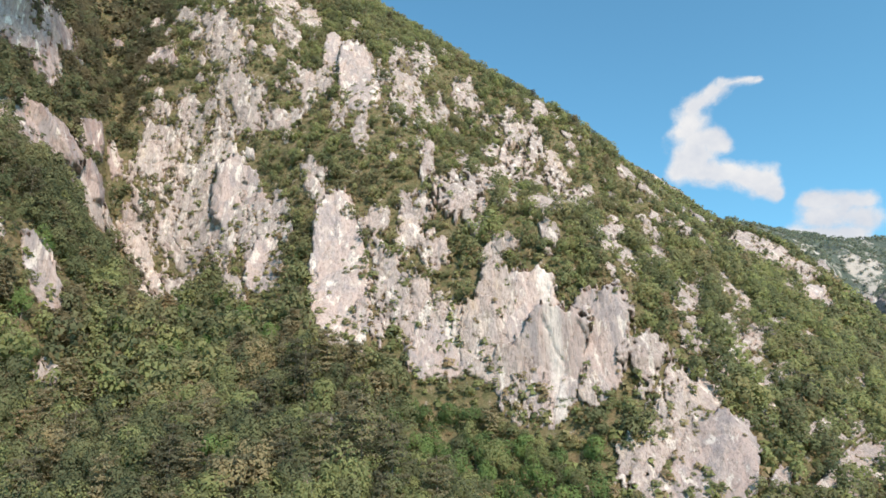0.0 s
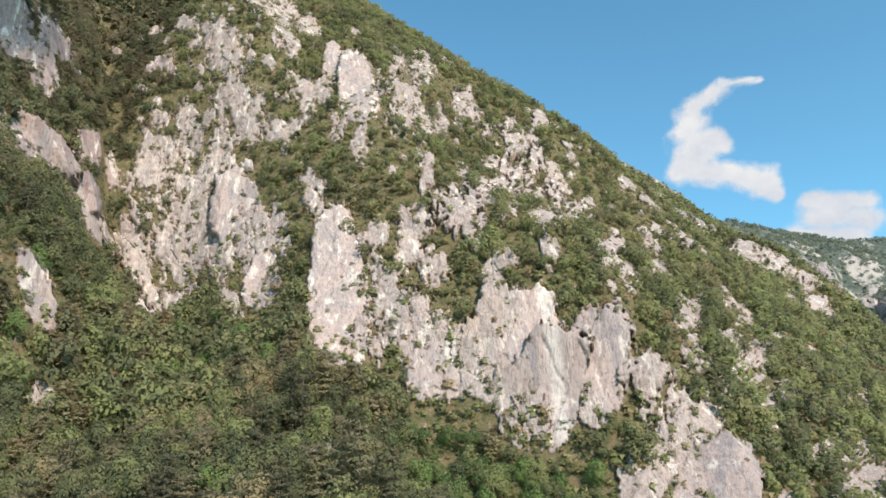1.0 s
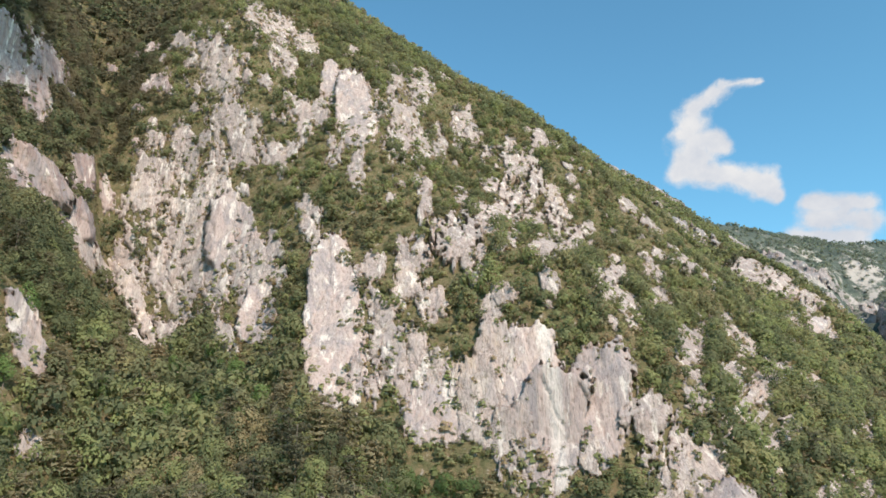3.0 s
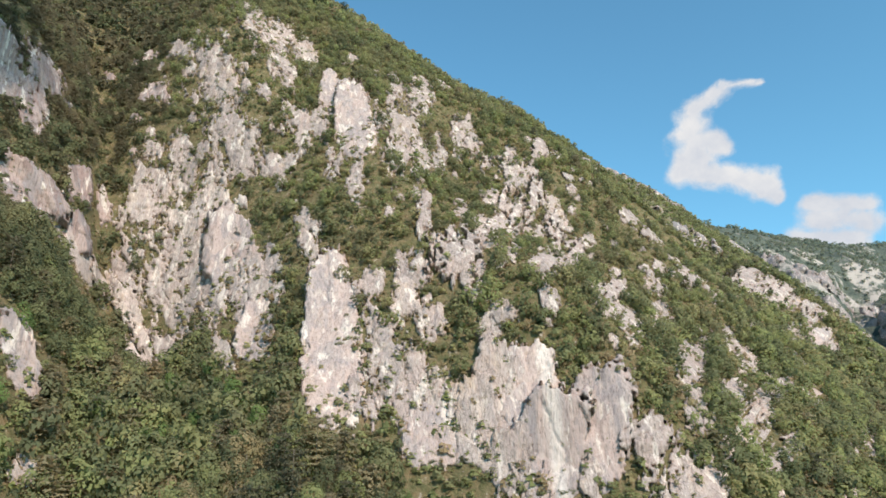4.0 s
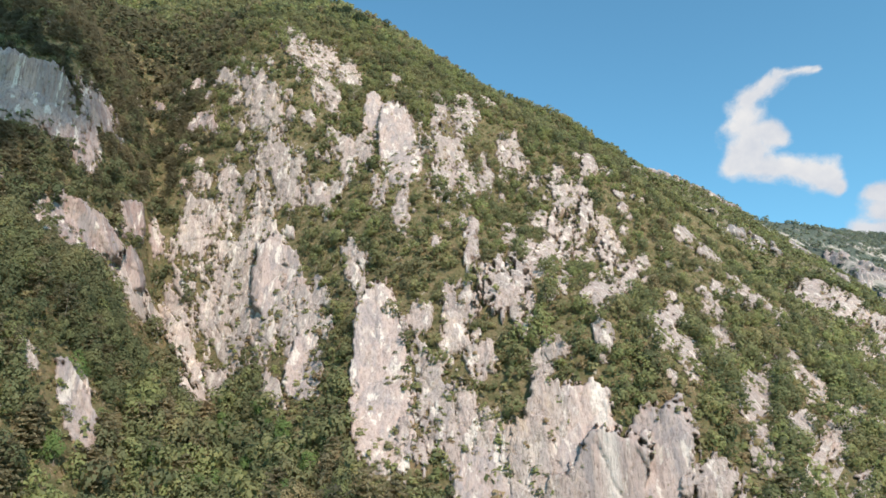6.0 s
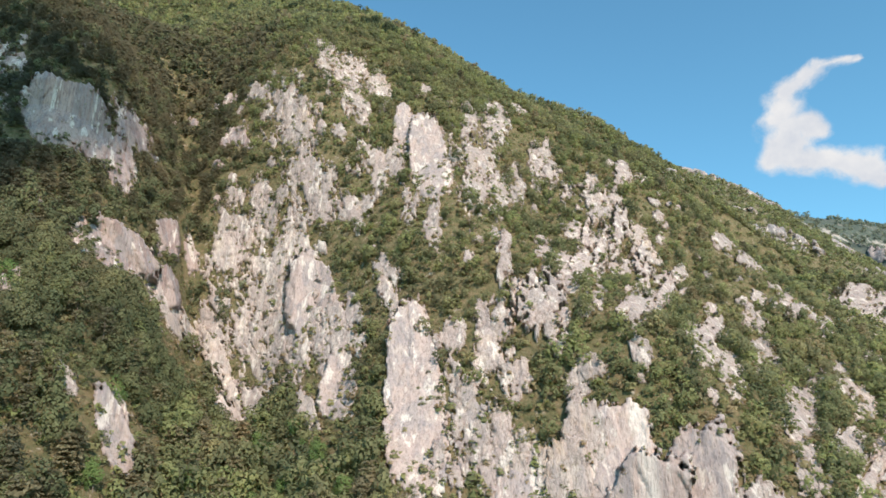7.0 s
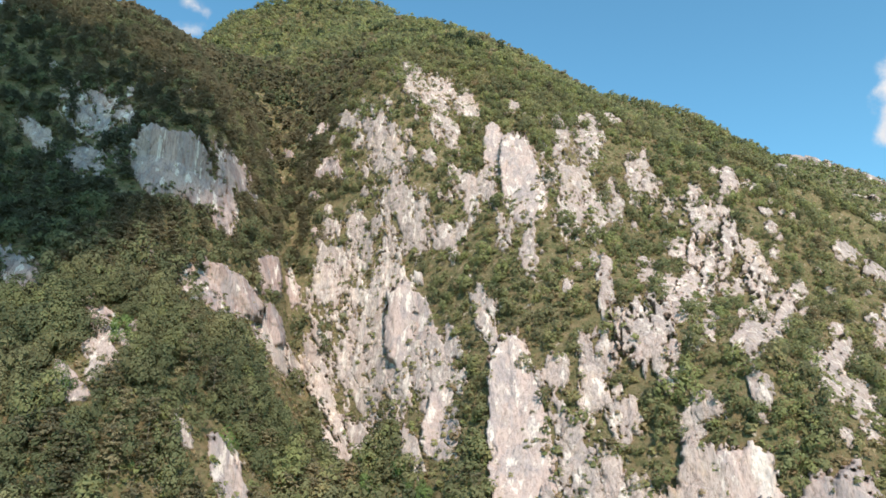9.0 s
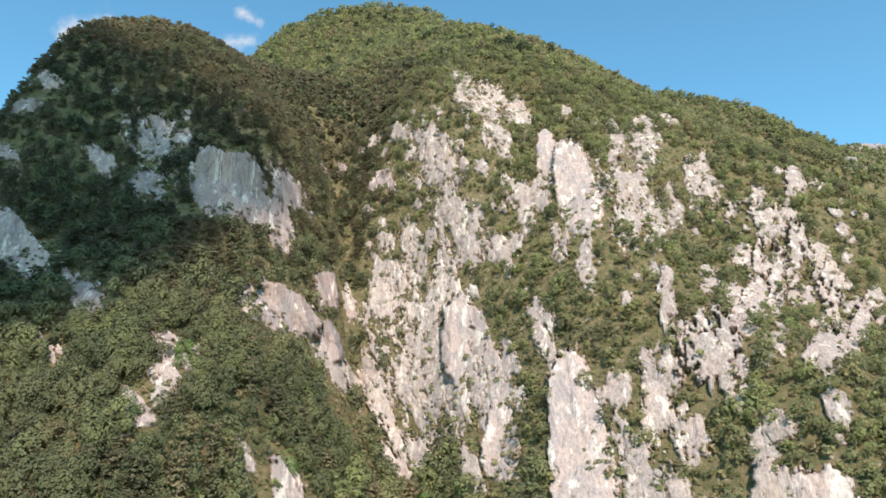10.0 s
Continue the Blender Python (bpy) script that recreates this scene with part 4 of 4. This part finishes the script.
# single trees: the stretch of wood at the foot of the face
single = np.zeros(len(px), bool)
order = np.argsort(distance + np.where(high > 4.0, 0, 200) + np.where((px > -125) & (px < 75), 0, 400) + 900 * is_tuft)
single[order[:300]] = True


def leaf_mesh(name, tris, turned, tints, material):
    me = mesh_from(name, tris, np.arange(len(tris)).reshape(-1, 3), True)
    me.normals_split_custom_set_from_vertices(turned)
    me.attributes.new("tint", "FLOAT", "POINT").data.foreach_set("value", np.asarray(tints, np.float32))
    me.materials.append(material)
    return me


def planted(shape, x, y, z, w, h, a):
    """A plant's leaves and the way they face, at its place."""
    c, s = math.cos(a), math.sin(a)
    p, q = shape
    at = np.stack([x + (p[:, 0] * c - p[:, 1] * s) * w, y + (p[:, 0] * s + p[:, 1] * c) * w, z + p[:, 2] * h], 1)
    return at, np.stack([q[:, 0] * c - q[:, 1] * s, q[:, 0] * s + q[:, 1] * c, q[:, 2]], 1)


angles = rng.uniform(-0.9, 0.9, len(px))
pick = rng.integers(0, 5, len(px))
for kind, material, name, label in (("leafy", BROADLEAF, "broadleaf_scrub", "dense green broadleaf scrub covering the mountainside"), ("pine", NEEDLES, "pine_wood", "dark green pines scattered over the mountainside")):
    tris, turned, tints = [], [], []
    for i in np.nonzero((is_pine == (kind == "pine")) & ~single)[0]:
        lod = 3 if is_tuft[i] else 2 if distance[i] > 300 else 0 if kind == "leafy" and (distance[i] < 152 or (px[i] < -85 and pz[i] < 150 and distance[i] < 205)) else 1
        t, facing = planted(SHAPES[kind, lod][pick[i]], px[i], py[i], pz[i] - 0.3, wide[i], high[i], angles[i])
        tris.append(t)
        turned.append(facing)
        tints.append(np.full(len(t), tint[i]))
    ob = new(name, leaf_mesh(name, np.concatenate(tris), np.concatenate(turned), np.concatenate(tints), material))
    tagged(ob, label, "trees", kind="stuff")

TRUNKS = {}
for kind in ("leafy", "pine"):
    me = mesh_from("trunk", trunk_shape(0.02 if kind == "pine" else 0.028, 0.95 if kind == "pine" else 0.55), np.arange(30).reshape(-1, 3))
    me.materials.append(BARK)
    TRUNKS[kind] = me
CROWNS = {}
for kind, material in (("leafy", BROADLEAF), ("pine", NEEDLES)):
    for p in range(5):
        for shade in range(4):
            shape = SHAPES[kind, 5 if kind == "leafy" else 0][p]
            CROWNS[kind, p, shade] = leaf_mesh("crown", *shape, np.full(len(shape[0]), 0.06 + 0.30 * shade), material)
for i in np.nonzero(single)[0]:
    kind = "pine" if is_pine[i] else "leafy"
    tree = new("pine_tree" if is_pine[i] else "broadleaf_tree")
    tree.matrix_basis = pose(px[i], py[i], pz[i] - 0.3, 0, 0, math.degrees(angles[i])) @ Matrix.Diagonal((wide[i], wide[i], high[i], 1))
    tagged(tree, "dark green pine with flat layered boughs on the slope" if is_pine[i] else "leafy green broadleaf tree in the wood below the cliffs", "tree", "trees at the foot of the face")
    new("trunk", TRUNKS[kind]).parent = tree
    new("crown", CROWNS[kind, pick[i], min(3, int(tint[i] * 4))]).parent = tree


def lone_tree(name, label, kind, x, y, wide, high, shade, material=None):
    """A single tree that stands out by itself."""
    z = float(land(np.array([x]), np.array([y]))[0])
    tree = new(name)
    tree.matrix_basis = pose(x, y, z - 0.3, 0, 0, 37 * x % 100 - 50) @ Matrix.Diagonal((wide, wide, high, 1))
    tagged(tree, label, "tree")
    new("trunk", TRUNKS[kind]).parent = tree
    crown = CROWNS[kind, int(abs(x)) % 5, shade]
    if material:
        crown = crown.copy()
        crown.materials[0] = material
    new("crown", crown).parent = tree


PALE = foliage("pale_foliage", (0.26, 0.30, 0.20), (0.36, 0.40, 0.28), (0.44, 0.47, 0.34), (0.48, 0.48, 0.38))
lone_tree("whitebeam_tree", "pale silvery-leaved tree in the green wood", "leafy", -44.5, 159, 4.6, 5.2, 2, PALE)
lone_tree("whitebeam_tree", "pale silvery-leaved bush on the slope", "leafy", -96.5, 226, 4.2, 3.6, 2, PALE)
for x, y, wide, high in ((41, 265, 4.6, 7.5), (52, 268, 4.0, 5.0), (66, 268, 4.4, 6.0), (74, 266, 3.8, 5.0), (84, 264, 4.2, 5.5), (139, 316, 6.0, 7.5), (134, 312, 5.0, 6.0), (118, 300, 4.6, 6.0), (57, 262, 4.2, 6.5)):
    lone_tree("pine_tree", "dark pine standing on the skyline ridge", "pine", x, y, wide, high, 0)
for x, y, wide, high in PINES:
    lone_tree("pine_tree", "layered dark green pine rising above the wood", "pine", x, y, wide * (1.55 if x > -35 else 1.35), high * (1.5 if x > -35 else 1.4), int(x) % 3)


DUSKY = foliage("dusky_foliage", (0.060, 0.085, 0.055), (0.08, 0.11, 0.07), (0.10, 0.13, 0.08), (0.12, 0.14, 0.09))
FRESH = foliage("fresh_foliage", (0.130, 0.190, 0.085), (0.175, 0.255, 0.105), (0.230, 0.330, 0.125), (0.27, 0.34, 0.14))
for x, y, wide, high, shade in FRESH_TREES:
    lone_tree("broadleaf_tree", "fresh bright green broadleaf tree below the cliff", "leafy", x, y, wide * 1.1, high * 1.25, shade, FRESH)

for _ in range(46):
    x, y = rng.uniform(-215, -40), rng.uniform(300, 440)
    lone_tree("evergreen_bush", "dark rounded evergreen on the upper slope", "leafy", x, y, rng.uniform(6.5, 10), rng.uniform(6, 9), 0, DUSKY)

# woods on the spine behind, bare along its rocky crest
def far_woods(name, label, x, y, z, wide, material):
    """Woods far off: low crowns of a few leaf clumps each."""
    grown = [planted(SHAPES["leafy", 4][i % 5], x[i], y[i], z[i] - 0.18 * wide, w, w * rng.uniform(0.6, 0.85), rng.uniform(-0.9, 0.9)) for i, w in enumerate(rng.uniform(0.75, 1.25, len(x)) * wide)]
    me = leaf_mesh(name, np.concatenate([t for t, _ in grown]), np.concatenate([q for _, q in grown]), np.repeat(rng.uniform(0.1, 0.8, len(grown)), [len(t) for t, _ in grown]), material)
    tagged(new(name, me), label, "trees", kind="stuff")


wx, wy = stand(40, 360, 478, 760, 5.2)
wz = land_height(wx, wy)
facing = (wz - land_height(wx - 4, wy - 8)) / 9
bare = np.zeros(len(wx), bool)
for (ax, ay, _), (cx, cy, _) in zip(SPINE[:-3], SPINE[1:-2]):
    dx, dy = cx - ax, cy - ay
    t = np.clip(((wx - ax) * dx + (wy - ay) * dy) / (dx * dx + dy * dy), 0, 1)
    bare |= np.hypot(wx - ax - t * dx, wy - ay - t * dy) < 11
seen = (wz > 110) & (facing > -0.1) & ~bare
far_woods("spine_woods", "green scrub woods on the rocky spine behind", wx[seen], wy[seen], wz[seen], 6.5, BROADLEAF)
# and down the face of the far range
# paler, bluer leaves that carry the haze of distance in their colour
HAZED_LEAVES = foliage("hazed_foliage", (0.190, 0.230, 0.195), (0.235, 0.272, 0.215), (0.270, 0.305, 0.225), (0.30, 0.30, 0.235))
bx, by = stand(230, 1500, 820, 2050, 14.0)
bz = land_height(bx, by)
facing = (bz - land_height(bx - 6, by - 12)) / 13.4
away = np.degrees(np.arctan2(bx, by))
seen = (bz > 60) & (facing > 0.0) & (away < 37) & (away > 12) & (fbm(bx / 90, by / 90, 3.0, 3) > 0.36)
far_woods("crest_woods", "distant hazy green woods on the range behind", bx[seen], by[seen], bz[seen], 11.0, HAZED_LEAVES)


# ---- clouds ----
def cloud_material():
    m, n, l, out = node_material("cloud")
    at = n.new("ShaderNodeAttribute")
    at.attribute_name = "puff"
    wisps = noise_node(n, l, 0.006, 7, 0.62)
    add = n.new("ShaderNodeMath")
    add.operation = "MULTIPLY_ADD"
    add.inputs[1].default_value, add.inputs[2].default_value = 1.5, -0.75
    l.new(wisps, add.inputs[0])
    total = n.new("ShaderNodeMath")
    total.operation = "ADD"
    l.new(add.outputs[0], total.inputs[0])
    l.new(at.outputs["Fac"], total.inputs[1])
    cover = n.new("ShaderNodeMapRange")
    cover.interpolation_type = "SMOOTHSTEP"
    cover.inputs[1].default_value, cover.inputs[2].default_value, cover.inputs[4].default_value = 0.08, 0.80, 0.98
    l.new(total.outputs[0], cover.inputs[0])
    clear, glow, mx = n.new("ShaderNodeBsdfTransparent"), n.new("ShaderNodeEmission"), n.new("ShaderNodeMixShader")
    tone = ramp(n, l, noise_node(n, l, 0.004, 5, 0.6), [(0.35, (0.74, 0.77, 0.84)), (0.65, (0.95, 0.94, 0.94))])
    l.new(tone, glow.inputs["Color"])
    glow.inputs["Strength"].default_value = 0.53
    l.new(cover.outputs[0], mx.inputs[0])
    l.new(clear.outputs[0], mx.inputs[1])
    l.new(glow.outputs[0], mx.inputs[2])
    l.new(mx.outputs[0], out.inputs[0])
    return m


def drifting_cloud(middle, reach, size):
    """A cumulus overhead, out towards the sun, whose shade lies on the wooded dome."""
    m, n, l, out = node_material("cumulus")
    clear, white, mx = n.new("ShaderNodeBsdfTransparent"), n.new("ShaderNodeBsdfDiffuse"), n.new("ShaderNodeMixShader")
    white.inputs["Color"].default_value = (0.9, 0.9, 0.9, 1)
    mx.inputs[0].default_value = 0.38
    l.new(clear.outputs[0], mx.inputs[1])
    l.new(white.outputs[0], mx.inputs[2])
    l.new(mx.outputs[0], out.inputs[0])
    bm = bmesh.new()
    for shell in (1.12, 1.0, 0.85):
        bmesh.ops.create_icosphere(bm, subdivisions=4, radius=shell)
    for q in bm.verts:
        puff = 0.48 + 1.1 * float(fbm(q.co.x * 1.7 + 9, q.co.y * 1.7 + 9, q.co.z * 1.7 + 9, 4))
        q.co = Vector((q.co.x * size[0], q.co.y * size[1], max(q.co.z, -0.35) * size[2])) * puff
    me = bpy.data.meshes.new("drifting_cloud")
    bm.to_mesh(me)
    bm.free()
    me.materials.append(m)
    ob = new("backdrop_cumulus", me)
    ob.location = Vector(middle) + SUN_TO * reach
    ob.rotation_euler = (0, 0, math.atan2(SUN_TO.y, SUN_TO.x) + math.pi / 2)
    tagged(ob, "drifting white cumulus cloud overhead", "cloud", kind="structure")


drifting_cloud((-243, 150, 184), 800.0, (86, 84, 90))

CLOUD = cloud_material()


def cloud(name, label, puffs, far=4400.0, thin=0.0):
    """A cloud bank far off: puffs are ways to their ends, and half widths as a share of the distance."""
    ways = np.array([p[:3] for p in puffs] + [p[3:6] for p in puffs], float)
    ways /= np.linalg.norm(ways, axis=1)[:, None]
    mid = ways.mean(0)
    mid /= np.linalg.norm(mid)
    right = np.cross(mid, (0, 0, 1.0))
    right /= np.linalg.norm(right)
    upward = np.cross(right, mid)
    flat = np.stack([ways @ right, ways @ upward], 1)
    half = max(p[6] for p in puffs) * 2.4
    lo, hi = flat.min(0) - half, flat.max(0) + half
    nu = nv = 56
    u, v = [a.ravel() for a in np.meshgrid(np.linspace(lo[0], hi[0], nu), np.linspace(lo[1], hi[1], nv), indexing="ij")]
    best = np.full(u.shape, -9.0)
    k = len(puffs)
    for i, p in enumerate(puffs):
        a, c = flat[i], flat[k + i]
        d = c - a
        t = np.clip(((u - a[0]) * d[0] + (v - a[1]) * d[1]) / (d @ d + 1e-9), 0, 1)
        wide = 1.22 * (p[6] + t * (p[7] - p[6]))
        best = np.maximum(best, 1.0 - np.hypot(u - a[0] - t * d[0], v - a[1] - t * d[1]) / wide)
    best = best + 0.5 * (fbm(u * 40, v * 55, 3.0, 4) - 0.5)
    best = best - thin
    bulge = np.clip(best, 0, 1)
    at = (mid + u[:, None] * right + v[:, None] * upward) * far - bulge[:, None] * 90.0 * mid
    me = mesh_from(name, at, grid_faces(nu, nv), True)
    me.attributes.new("puff", "FLOAT", "POINT").data.foreach_set("value", np.asarray(best, np.float32))
    me.materials.append(CLOUD)
    ob = new(name, me)
    ob.visible_shadow = False
    tagged(ob, label, "cloud", kind="structure")


cloud("backdrop_cloud", "white wispy S-shaped cloud in a clear blue sky", [
    (0.406, 0.767, 0.497, 0.364, 0.784, 0.503, 0.006, 0.012),
    (0.367, 0.784, 0.501, 0.331, 0.811, 0.482, 0.014, 0.014),
    (0.331, 0.819, 0.468, 0.337, 0.841, 0.424, 0.026, 0.033),
    (0.320, 0.830, 0.457, 0.358, 0.821, 0.445, 0.020, 0.019),
    (0.358, 0.824, 0.440, 0.371, 0.821, 0.433, 0.019, 0.014),
    (0.326, 0.849, 0.416, 0.384, 0.834, 0.397, 0.025, 0.020),
    (0.384, 0.835, 0.394, 0.418, 0.823, 0.384, 0.020, 0.022),
    (0.412, 0.829, 0.377, 0.428, 0.826, 0.366, 0.019, 0.013),
])
cloud("backdrop_cloud", "flat-topped white cloud above the far range", [
    (0.459, 0.818, 0.348, 0.517, 0.787, 0.335, 0.016, 0.016),
    (0.467, 0.820, 0.330, 0.514, 0.796, 0.321, 0.026, 0.025),
    (0.447, 0.838, 0.313, 0.507, 0.808, 0.301, 0.016, 0.020),
    (0.433, 0.847, 0.309, 0.461, 0.831, 0.311, 0.007, 0.013),
])
cloud("backdrop_cloud", "faint ragged white cloud behind the summit", [
    (-0.662, 0.508, 0.551, -0.621, 0.534, 0.574, 0.027, 0.035),
    (-0.563, 0.599, 0.569, -0.492, 0.642, 0.588, 0.029, 0.027),
    (-0.494, 0.616, 0.614, -0.480, 0.635, 0.606, 0.019, 0.015),
], thin=0.36)
